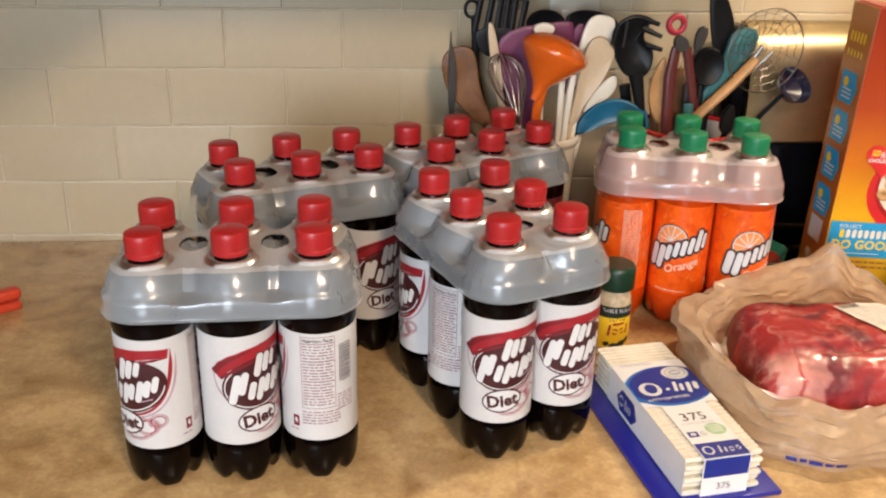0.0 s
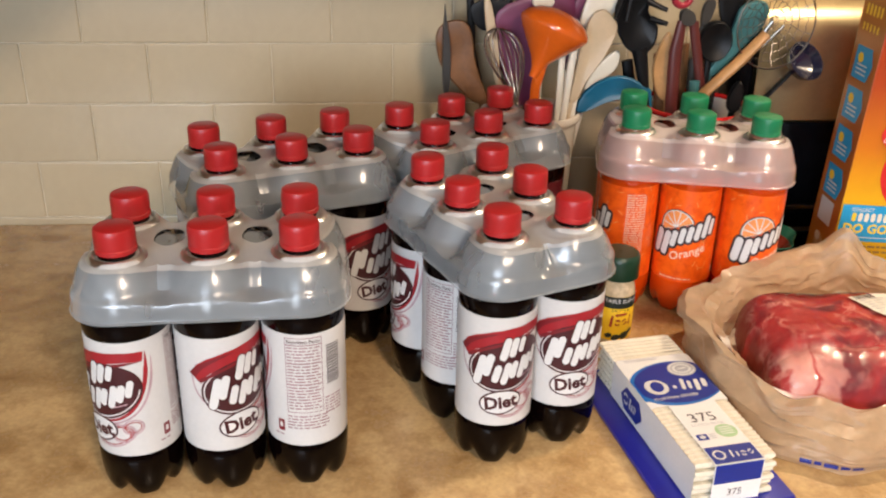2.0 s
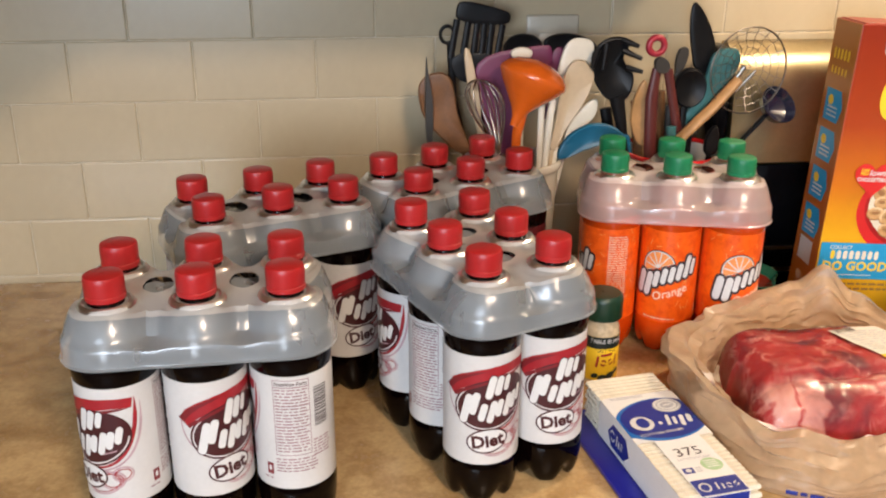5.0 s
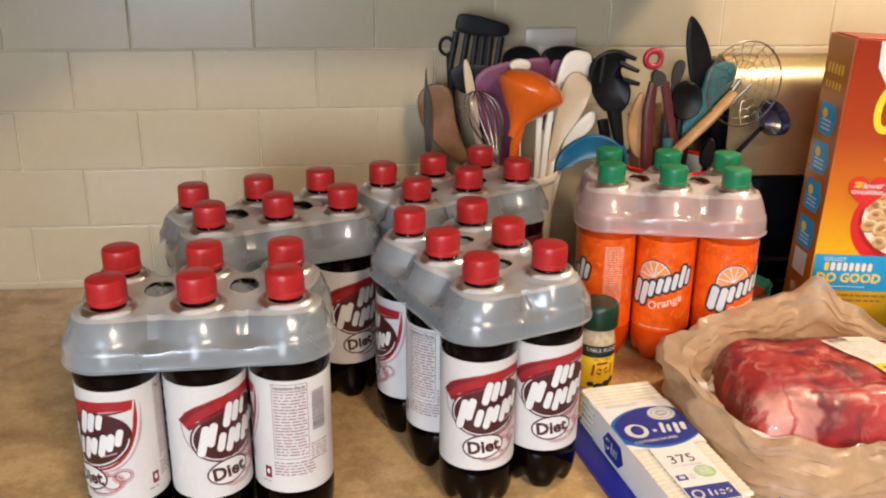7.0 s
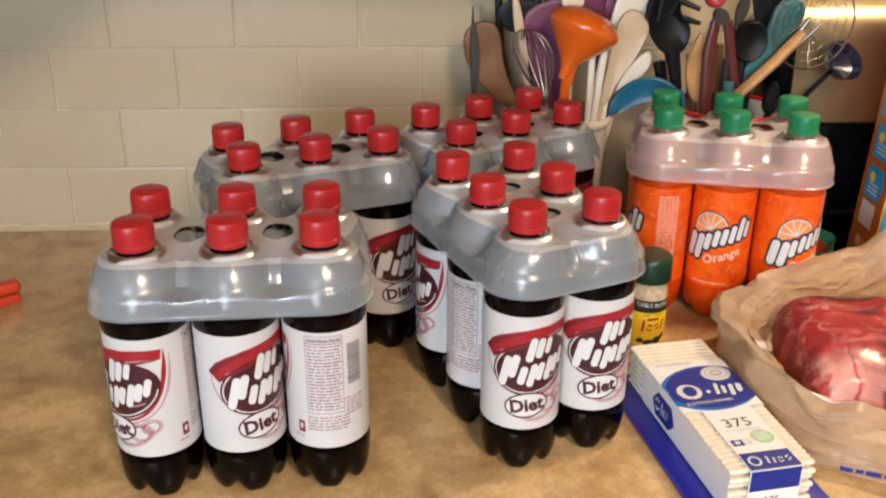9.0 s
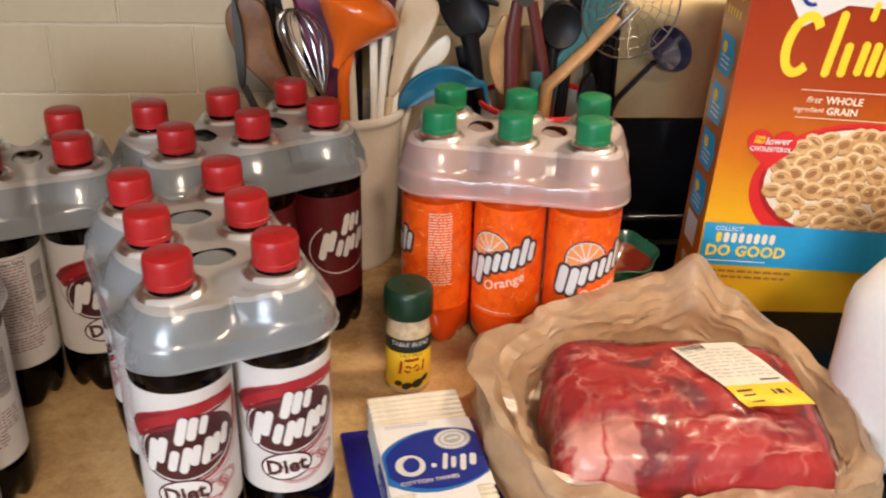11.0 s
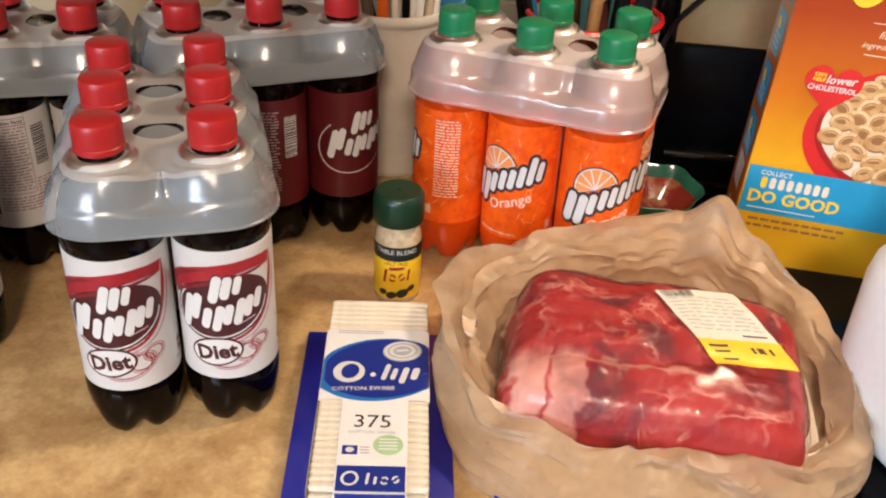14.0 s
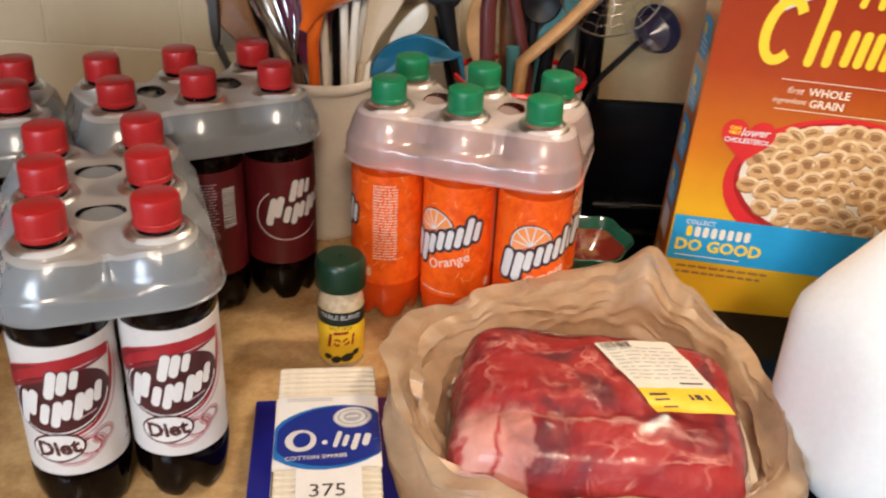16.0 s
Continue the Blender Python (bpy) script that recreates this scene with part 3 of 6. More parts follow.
def badge(p):
    """A dark round badge under a red wing, with thin sweeping bands about it."""
    sweep(p, ((-0.0400, 0.1080), (-0.0420, 0.0760), (0.0040, 0.0705)), 0.0012, 0.0016, M_ROSE_INK, 1)
    sweep(p, ((0.0000, 0.0705), (0.0400, 0.0720), (0.0400, 0.1280)), 0.0016, 0.0040, M_RED_INK, 1)
    sweep(p, ((-0.0010, 0.0680), (0.0450, 0.0690), (0.0440, 0.1240)), 0.0010, 0.0024, M_ROSE_INK, 1)
    p.oval(0.0010, 0.0955, 0.0350, 0.0235, M_MAROON, 2, 13, n=44)
    p.ring(0.0010, 0.0955, 0.0332, 0.0218, 0.0011, M_WHITE_INK, 3, 13, n=44, a0=120, a1=345)
    upper = [(-0.0405, 0.1075), (-0.0360, 0.1150), (-0.0270, 0.1205), (-0.0140, 0.1250), (0.0020, 0.1278), (0.0200, 0.1290), (0.0385, 0.1280)]
    lower = [(0.0372, 0.1205), (0.0220, 0.1212), (0.0040, 0.1190), (-0.0140, 0.1142), (-0.0270, 0.1075), (-0.0345, 0.1010)]
    p.poly(upper + lower, M_RED_INK, 4)
    sweep(p, ((-0.0395, 0.1060), (-0.0300, 0.1200), (-0.0040, 0.1245)), 0.0060, 0.0006, M_DEEP_INK, 4.5)
    sweep(p, ((-0.0340, 0.1010), (-0.0100, 0.1185), (0.0370, 0.1205)), 0.0030, 0.0020, M_DEEP_INK, 4.5)


def diet_label():
    p = Print()
    badge(p)
    wordmark(p, M_MAROON, 5.2, 0.0008)
    wordmark(p, M_WHITE_INK, 6)
    p.bar(0.0120, 0.0835, 0.0225, 0.0865, 0.0011, M_ROSE_INK, 6)
    for cx, cy, a, b in ((0.0165, 0.0610, 0.0105, 0.0080), (0.0250, 0.0660, 0.0085, 0.0066), (0.0070, 0.0585, 0.0180, 0.0105)):
        p.ring(cx, cy, a, b, 0.0012, M_ROSE_INK, 3, 12)
        p.ring(cx, cy, a - 0.0019, b - 0.0019, 0.0008, M_RED_INK, 3, 12)
    p.oval(-0.0045, 0.0625, 0.0178, 0.0112, M_MAROON, 6.2, 8, n=32)
    p.oval(-0.0045, 0.0625, 0.0164, 0.0098, M_WHITE_INK, 7, 8, n=32)
    p.text("Diet", -0.0045, 0.0620, 0.0152, M_MAROON, 8, 7, bold=0.0006)
    for x0, y0, x1, y1 in ((0.0575, 0.0700, 0.0865, 0.0706), (0.0575, 0.1335, 0.0865, 0.1341), (0.0575, 0.0700, 0.0581, 0.1341), (0.0859, 0.0700, 0.0865, 0.1341), (0.0575, 0.1275, 0.0865, 0.1284), (0.0575, 0.1120, 0.0865, 0.1127), (0.0575, 0.0945, 0.0865, 0.0952)):
        p.rect(x0, y0, x1, y1, M_FACTS_INK, 1)
    facts_panel(p, 0.0720, 0.072, 0.127, 0.026, M_FACTS_INK, 1)
    p.text("Nutrition Facts", 0.0720, 0.1307, 0.0042, M_MAROON, 1, bold=0.0001)
    facts_panel(p, 0.0740, 0.055, 0.068, 0.034, M_FACTS_INK, 1)
    bar_code(p, 0.0900, 0.092, 0.126, 0.0125, M_DARK_INK, 1)
    facts_panel(p, 0.0960, 0.066, 0.082, 0.016, M_FACTS_INK, 1)
    p.rect(0.0480, 0.0520, 0.0540, 0.0620, M_DEEP_INK, 1)
    p.oval(0.0510, 0.0575, 0.0014, 0.0024, M_WHITE_INK, 2)
    facts_panel(p, 0.0500, 0.0455, 0.0500, 0.011, M_FACTS_INK, 1)
    bm = sleeve(LR, 0.0402, 0.1368)
    return mesh_of(p.bm(wrapped(LR), LABEL_MATS, bm=bm), "label", *LABEL_MATS)


def wine_label():
    p = Print()
    p.ring(0.0, 0.0915, 0.0385, 0.0270, 0.0010, M_WHITE_INK, 2, 16, n=40, a0=120, a1=300)
    wordmark(p, M_DARK_INK, 5, 0.0010)
    wordmark(p, M_WHITE_INK, 6)
    facts_panel(p, 0.0720, 0.055, 0.128, 0.027, M_ROSE_INK, 1)
    p.rect(0.0900, 0.085, 0.1025, 0.122, M_WHITE_INK, 1)
    bar_code(p, 0.0900, 0.085, 0.122, 0.0125, M_DARK_INK, 2)
    bm = sleeve(LR, 0.0402, 0.1368)
    for f in bm.faces:
        f.material_index = 6
    return mesh_of(p.bm(wrapped(LR), LABEL_MATS, bm=bm), "label", *LABEL_MATS)


ORANGE_MATS = [M_ORANGE_LABEL, M_DARK_INK, M_WHITE_INK, M_ORANGE_LIGHT, M_PALE_INK, M_RED_INK]


def fruit_mark(p, m, layer, g=0.0):
    blocks(p, ((-0.0300, 0.0700, 0.0085, 0.0190), (-0.0200, 0.0690, 0.0075, 0.0200), (-0.0105, 0.0795, 0.0060, 0.0125), (-0.0020, 0.0840, 0.0056, 0.0125), (0.0060, 0.0865, 0.0056, 0.0125),
               (0.0140, 0.0890, 0.0056, 0.0135), (0.0220, 0.0915, 0.0056, 0.0195), (0.0300, 0.0945, 0.0054, 0.0120)), m, layer, g, 0.0022)


OL0, OL1 = 0.0350, 0.1430


def orange_label():
    p = Print()
    p.oval(-0.008, 0.098, 0.0200, 0.0200, M_DARK_INK, 1, 20, a0=0, a1=180)
    p.oval(-0.008, 0.0985, 0.0185, 0.0185, M_WHITE_INK, 2, 20, a0=0, a1=180)
    p.oval(-0.008, 0.0990, 0.0170, 0.0170, M_ORANGE_LIGHT, 3, 20, a0=0, a1=180)
    for k in range(1, 6):
        a = radians(20 + 30 * k)
        p.bar(-0.008, 0.099, -0.008 + 0.0165 * math.cos(a), 0.099 + 0.0165 * math.sin(a), 0.0012, M_WHITE_INK, 4, 3)
    fruit_mark(p, M_DARK_INK, 5, 0.0026)
    fruit_mark(p, M_WHITE_INK, 6)
    p.text("Orange", 0.006, 0.0715, 0.0130, M_PALE_INK, 6, 19, shear=0.15, bold=0.0002)
    facts_panel(p, 0.0620, 0.060, 0.132, 0.022, M_PALE_INK, 1)
    p.rect(0.0430, 0.045, 0.0490, 0.053, M_PALE_INK, 1)
    facts_panel(p, -0.004, 0.0395, 0.0425, 0.036, M_PALE_INK, 1)
    rnd = random.Random(11)
    for _ in range(70):
        u, v, a = rnd.uniform(-0.10, 0.10), rnd.uniform(0.045, 0.136), rnd.uniform(0, 3.1)
        p.bar(u, v, u + 0.006 * math.cos(a), v + 0.006 * math.sin(a), 0.0008, M_ORANGE_LIGHT, 0.6, 2)
    bm = sleeve(LR, OL0, OL1)
    return mesh_of(p.bm(wrapped(LR), ORANGE_MATS, bm=bm), "label", *ORANGE_MATS)


ME_COLA = mesh_of(bottle_bm(), "bottle", M_COLA, M_PET)
ME_FIZZ = mesh_of(bottle_bm(0.3), "bottle", M_ORANGE_SODA, M_PET_ORANGE)
ME_RED_CAP = mesh_of(cap_bm(), "cap", M_CAP_RED)
ME_GREEN_CAP = mesh_of(cap_bm(), "cap", M_CAP_GREEN)
ME_DIET, ME_WINE, ME_ORANGE = diet_label(), wine_label(), orange_label()
ME_TOP_A = mesh_of(topper_bm(0.1570), "topper", M_TOPPER, M_TOPPER_LIT_TOP)
ME_TOP_GLOW = mesh_of(topper_bm(0.1520), "topper", M_TOPPER_GLOW, M_TOPPER_GLOW_TOP)
ring_prof = [(0.0162, 0.1950), (0.0168, 0.1966), (0.0184, 0.1973), (0.0206, 0.1966), (0.0226, 0.1940)]
ME_COLLAR = mesh_of(lathe(ring_prof, 40), "collar", M_TOPPER_THICK)
ME_COLLAR_GLOW = mesh_of(lathe(ring_prof, 40), "collar", M_TOPPER_GLOW_THICK)
for me in (ME_TOP_A, ME_TOP_GLOW, ME_COLLAR, ME_COLLAR_GLOW):
    me.transform(Matrix.Diagonal((1, 1, 1.0560, 1)))
for me in (ME_COLA, ME_FIZZ, ME_RED_CAP, ME_GREEN_CAP, ME_DIET, ME_WINE, ME_ORANGE):
    me.transform(GROW)


def six_pack(m, label, bottle_me, cap_me, label_me, topper_me, turns, bottle_label, cap_label, film_label):
    """turns: how far each bottle's front is turned from the pack's front, row by row from the near left."""
    pack = empty("soda_six_pack", m, label, "soda pack", "six-packs of soda bottles")
    rnd = random.Random(int(m.translation.x * 1000))
    top = share("topper", topper_me, pack, None, film_label)
    for j in (-1, 1):
        for i in (-1, 0, 1):
            share("collar", ME_COLLAR_GLOW if topper_me is ME_TOP_GLOW else ME_COLLAR, top, pose(i * PITCH, j * PITCH / 2, 0))
    k = 0
    for j in (-1, 1):
        for i in (-1, 0, 1):
            b = share("bottle", bottle_me, pack, pose(i * PITCH, j * PITCH / 2, 0, 0, 0, turns[k]), bottle_label)
            share("cap", cap_me, b, pose(0, 0, rnd.uniform(0, 0.0008), 0, 0, rnd.uniform(0, 360)), cap_label)
            share("label", label_me, b)
            k += 1
    return pack


DIET = ("dark cola in a clear plastic bottle", "ribbed red screw cap", "milky clear plastic carrier topper")
six_pack(pose(-0.101, 0.817, Z0, 0, 0, 2.3), "six-pack of diet cola bottles with red caps and white labels", ME_COLA, ME_RED_CAP, ME_DIET, ME_TOP_A,
         (-40, 38, -128, 60, 170, -100), *DIET)
six_pack(pose(-0.060, 1.0205, Z0, 0, 0, 20.6), "six-pack of diet cola bottles standing near the tiled wall", ME_COLA, ME_RED_CAP, ME_DIET, ME_TOP_A,
         (150, -120, 12, 100, 60, -170), *DIET)
six_pack(pose(0.138, 1.100, Z0, 0, 0, 29.3), "six-pack of cola bottles with dark red labels", ME_COLA, ME_RED_CAP, ME_WINE, ME_TOP_A,
         (-100, -150, 8, 40, 160, 80), *DIET)
six_pack(pose(0.1365, 0.880, Z0, 0, 0, -68.4), "six-pack of diet cola bottles set end-on to the edge", ME_COLA, ME_RED_CAP, ME_DIET, ME_TOP_A,
         (-20, -100, 78, 150, -60, 80), *DIET)
six_pack(pose(0.394, 1.0985, Z0, 0, 0, -13.0), "six-pack of orange soda bottles with green caps", ME_FIZZ, ME_GREEN_CAP, ME_ORANGE, ME_TOP_GLOW,
         (-95, -12, 22, 40, 130, 100), "orange soda in a clear plastic bottle", "ribbed green screw cap", "milky plastic carrier topper with a painted orange glow")

# ---- spice jar ----
M_GLASS = mat("jar_plastic", (0.62, 0.50, 0.33), 0.12, vary=0.25, scale=160, coat=0.6)
M_DARK_GREEN = mat("dark_green_plastic", (0.005, 0.036, 0.018), 0.35, vary=0.15, scale=40)
M_YELLOW = mat("yellow_print", (0.86, 0.55, 0.02), 0.45, vary=0.06, scale=60)
M_BLACK_PRINT = mat("black_print", (0.012, 0.02, 0.016), 0.45, vary=0.1, scale=60)
jar = empty("spice_jar", pose(0.2885, 0.988, Z0, 0, 0, 6), "small clear spice jar with a dark green lid and yellow label", "spice jar")
part("body", lathe([(0.001, 0.0), (0.0185, 0.0), (0.0202, 0.002), (0.0205, 0.008), (0.0205, 0.060), (0.0195, 0.066), (0.0175, 0.072), (0.0170, 0.078), (0.001, 0.078)], 40), M_GLASS, jar, "clear jar of tan ground seasoning")
part("lid", lathe([(0.0185, 0.0755), (0.0216, 0.0755), (0.0220, 0.0770), (0.0220, 0.0960), (0.0212, 0.1000), (0.0190, 0.1020), (0.001, 0.1022)], 60,
                  warp=lambda r, a, z: (r * (1 + (0.008 if 0.077 <= z < 0.097 and round(a * 60 / 2 / math.pi) % 2 else 0)), z)), M_DARK_GREEN, jar, "ribbed dark green screw lid")
jp = Print()
JM = [M_YELLOW, M_BLACK_PRINT, M_RED_INK, M_WHITE_INK]
jp.rect(-0.0640, 0.0440, 0.0640, 0.0575, M_BLACK_PRINT, 1)
jp.text("TABLE BLEND", 0.0, 0.0525, 0.0062, M_WHITE_INK, 2)
jp.text("SALT FREE", 0.0, 0.0415, 0.0046, M_BLACK_PRINT, 2)
marks(jp, ((-0.0030, 0.0275, 0.0034, 0.0038, 0.0018), (0.0050, 0.0285, 0.0030, 0.0036, 0.0017)), ((-0.0105, 0.0235, -0.0090, 0.0345, 0.0026), (0.0105, 0.0255, 0.0118, 0.0350, 0.0020)), M_RED_INK, 2)
jp.bar(-0.005, 0.0365, 0.006, 0.0375, 0.0028, M_RED_INK, 2)
for x, y, a in ((-0.012, 0.012, 0.004), (-0.004, 0.010, 0.005), (0.006, 0.012, 0.006), (0.014, 0.016, 0.004)):
    jp.oval(x, y, a, a * 0.7, M_BLACK_PRINT, 2, 20)
jb = lathe([(0.0206, 0.0060), (0.0208, 0.0065), (0.0208, 0.0570), (0.0206, 0.0575)], 48)
part("label", jp.bm(wrapped(0.0208), JM, bm=jb), JM, jar, "yellow and black paper label")
for ob in jar.children:
    ob.data.transform(Matrix.Diagonal((0.98, 0.98, 1.01, 1)))

# ---- cotton swabs on their blue card ----
M_COTTON = mat("cotton_swab", (0.80, 0.74, 0.60), 0.8, vary=0.10, scale=120, bump=0.2, bump_scale=900)
M_CARD_WHITE = mat("white_card", (0.84, 0.83, 0.81), 0.45, vary=0.03, scale=40)
M_BLUE_CARD = mat("deep_blue_card", (0.014, 0.018, 0.30), 0.32, vary=0.10, scale=20, coat=0.3)
M_BLUE_PRINT = mat("blue_print", (0.010, 0.028, 0.26), 0.4, vary=0.08, scale=60)
M_LIGHT_BLUE = mat("light_blue_print", (0.02, 0.17, 0.52), 0.4, vary=0.08, scale=60)
M_GREEN_PRINT = mat("pale_green_print", (0.42, 0.62, 0.34), 0.45, vary=0.1, scale=60)
M_GREY_PRINT = mat("grey_print", (0.42, 0.43, 0.47), 0.45, vary=0.1, scale=60)
SWAB = pose(0.3035, 0.8090, Z0, 0, 0, 8.6)
card = box(-0.0590, 0.0560, -0.1080, 0.1120, 0.0, 0.0050, 0.0016, 2)
thing("blue_card", card, M_BLUE_CARD, SWAB, "deep blue glossy card lying under the cotton swabs", "card")
swabs = empty("cotton_swab_pack", SWAB @ pose(0, 0, 0.0052), "white pack of cotton swabs with a blue printed label", "cotton swabs")
SW, SL, SH = 0.0375, 0.1000, 0.0345
def swab_mesh(x0, x1, name):
    return mesh_of(tube([(x0, 0, 0), (x0 + 0.001, 0, 0), (x0 + 0.005, 0, 0), (x1 - 0.005, 0, 0), (x1 - 0.001, 0, 0), (x1, 0, 0)], [0.0012, 0.0026, 0.0030, 0.0030, 0.0026, 0.0012], 6), name, M_COTTON)


ME_SWAB, ME_TIP = swab_mesh(-SW, SW, "swab"), swab_mesh(0.0, 0.012, "swab")
for row in range(6):
    for k in range(33):
        y = -SL + 0.003 + k * 0.0061 + (0.003 if row % 2 else 0)
        z = 0.0030 + row * 0.0064
        if 0 < row < 5 and 3 < k < 29:
            share("swab", ME_TIP, swabs, pose(-SW, y, z))
            share("swab", ME_TIP, swabs, pose(SW - 0.012, y, z))
        else:
            share("swab", ME_SWAB, swabs, pose(0, y, z))
ZT = 0.0388
SWM = [M_CARD_WHITE, M_BLUE_PRINT, M_LIGHT_BLUE, M_WHITE_INK, M_GREY_PRINT, M_GREEN_PRINT, M_DARK_INK]


def on_top(u, v, layer):
    edge = max(0.0, abs(u) - 0.033)
    return Vector((u, v, ZT + 0.0002 * layer - edge * edge * 60))


sp = Print()
sp.rect(-0.0382, -0.0160, 0.0382, 0.0640, M_CARD_WHITE, 0)
sp.rect(-0.0215, -0.1010, 0.0235, -0.0160, M_CARD_WHITE, 0)
clip = [(0.0030 + 0.0470 * math.cos(radians(a)), 0.0175 + 0.0345 * math.sin(radians(a))) for a in range(0, 360, 6)]
c8, s8 = math.cos(radians(14)), math.sin(radians(14))
oval = [(0.003 + (x - 0.003) * c8 - (y - 0.0175) * s8, 0.0175 + (x - 0.003) * s8 + (y - 0.0175) * c8) for x, y in clip]
sp.poly([(max(-0.0380, min(0.0380, x)), y) for x, y in oval], M_LIGHT_BLUE, 1)
sp.poly([(max(-0.0360, min(0.0380, x * 0.95 + 0.003)), y * 0.93 + 0.0022) for x, y in oval], M_BLUE_PRINT, 2)
for a, b, m, lay in ((0.0145, 0.0120, M_GREY_PRINT, 3), (0.0134, 0.0110, M_WHITE_INK, 4)):
    sp.oval(0.0185, 0.0375, a, b, m, lay, 10)
sp.ring(0.0185, 0.0375, 0.0112, 0.0090, 0.0014, M_GREY_PRINT, 5, 10)
sp.oval(0.0185, 0.0375, 0.0068, 0.0054, M_GREY_PRINT, 5, 10)
sp.bar(0.0150, 0.0372, 0.0220, 0.0382, 0.0024, M_WHITE_INK, 6)
sp.oval(-0.0190, 0.0125, 0.0112, 0.0118, M_WHITE_INK, 4, -14)
sp.oval(-0.0182, 0.0130, 0.0062, 0.0082, M_BLUE_PRINT, 5, -14)
blocks(sp, ((-0.0020, 0.0095, 0.0040, 0.0008), (0.0055, 0.0060, 0.0036, 0.0140), (0.0120, 0.0065, 0.0036, 0.0090), (0.0185, 0.0030, 0.0044, 0.0135), (0.0270, 0.0075, 0.0050, 0.0085)), M_WHITE_INK, 4)
sp.text("COTTON SWABS", -0.0080, -0.0055, 0.0056, M_WHITE_INK, 4, 3, bold=0.0001)
sp.text("375", 0.0, -0.0385, 0.0175, M_DARK_INK, 1)
sp.text("COTTON SWABS", 0.0, -0.0485, 0.0040, M_GREY_PRINT, 1)
sp.oval(0.0110, -0.0600, 0.0098, 0.0092, M_GREEN_PRINT, 1)
for k in range(4):
    sp.rect(0.0050, -0.0645 + k * 0.0030, 0.0170, -0.0633 + k * 0.0030, M_CARD_WHITE, 2)
sp.rect(-0.0185, -0.0690, -0.0085, -0.0610, M_BLUE_PRINT, 1)
sp.oval(-0.0135, -0.0650, 0.0028, 0.0024, M_WHITE_INK, 2)
for k in range(3):
    sp.rect(-0.0070, -0.0680 + k * 0.0026, -0.0010, -0.0671 + k * 0.0026, M_GREY_PRINT, 1)
for k in range(2):
    sp.rect(-0.0300, 0.0585 + k * 0.0024, 0.004, 0.0593 + k * 0.0024, M_GREY_PRINT, 1)
sp.rect(-0.0205, -0.1005, 0.0225, -0.0790, M_BLUE_PRINT, 1)
sp.ring(-0.0120, -0.0900, 0.0056, 0.0062, 0.0018, M_WHITE_INK, 2, -14)
marks(sp, ((0.0095, -0.0915, 0.0026, 0.0034, 0.0014), (0.0165, -0.0905, 0.0024, 0.0032, 0.0014)), ((-0.0015, -0.0940, -0.0005, -0.0860, 0.0018), (0.0035, -0.0940, 0.0042, -0.0890, 0.0018)), M_WHITE_INK, 2)
part("label", sp.bm(on_top, SWM, step=0.008), SWM, swabs, "white card label with a blue oval")


def on_side(u, v, layer):
    return Vector((-0.0383 - 0.0002 * layer, u, v))


ss = Print()
ss.rect(-0.1000, 0.0020, 0.0640, 0.0385, M_CARD_WHITE, 0)
ss.poly([(0.034, 0.006), (0.006, 0.006), (-0.004, 0.016), (0.004, 0.030), (0.032, 0.030), (0.042, 0.018)], M_BLUE_PRINT, 1)
marks(ss, ((0.0310, 0.0180, 0.0050, 0.0060, 0.0020), (0.0120, 0.0170, 0.0028, 0.0040, 0.0016)), ((0.0220, 0.0130, 0.0215, 0.0230, 0.0022), (0.0175, 0.0130, 0.0172, 0.0190, 0.0022)), M_WHITE_INK, 2)
sb = ss.bm(on_side, SWM, step=0.01)
part("side_label", sb, SWM, swabs, "white side label with a blue mark")


def on_front(u, v, layer):
    return Vector((u, -0.1015 - 0.0002 * layer, v))


sf = Print()
sf.rect(-0.0215, 0.0, 0.0235, 0.0388, M_CARD_WHITE, 0)
sf.rect(-0.0205, 0.0190, 0.0225, 0.0380, M_BLUE_PRINT, 1)
sf.text("375", 0.0, 0.0090, 0.0095, M_DARK_INK, 1)
part("front_label", sf.bm(on_front, SWM, step=0.01), SWM, swabs, "white front label")

# ---- roast on its tray inside the plastic bag ----
MC = Vector((0.497, 0.857, Z0))
MHX, MHY, MH, MB = 0.1065, 0.0750, 0.067, 0.012


def meat_top(x, y):
    """Height of the roast's upper side over the worktop, at a place measured from its middle."""
    r = min(abs(x / MHX) ** 7 + abs(y / MHY) ** 7, 1.0)
    lump = 0.005 * noise.noise(Vector((x * 16, y * 16, 3.1))) + 0.0030 * noise.noise(Vector((x * 45, y * 45, 7.7))) + 0.0012 * noise.noise(Vector((x * 110, y * 110, 2.2)))
    slope = -0.020 * max(0.0, -y / MHY - 0.30) - 0.010 * max(0.0, x / MHX - 0.2)
    groove = -0.005 * math.exp(-((y + 0.030 - 0.10 * x) / 0.006) ** 2)
    return MB + (MH + lump + slope + groove) * (1 - r) ** (1 / 3.6)


roast = bmesh.new()
NR, NT = 30, 110
rings = []
for i in range(NR + 1):
    rho = math.sin(math.pi / 2 * i / NR)
    ring = []
    for k in range(NT):
        a = 2 * math.pi * k / NT
        c, s = math.cos(a), math.sin(a)
        q = (abs(c) ** 7 + abs(s) ** 7) ** (-1 / 7)
        x, y = MHX * c * q * rho * 0.9995, MHY * s * q * rho * 0.9995
        w = 1 + 0.05 * noise.noise(Vector((c * 2, s * 2, 1.0))) + 0.02 * noise.noise(Vector((c * 7, s * 7, 2.0)))
        ring.append(roast.verts.new((x * w, y * w, meat_top(x, y))))
    rings.append(ring)
for lo, hi in zip(rings, rings[1:]):
    for k in range(NT):
        roast.faces.new((lo[k], hi[k], hi[(k + 1) % NT], lo[(k + 1) % NT]))
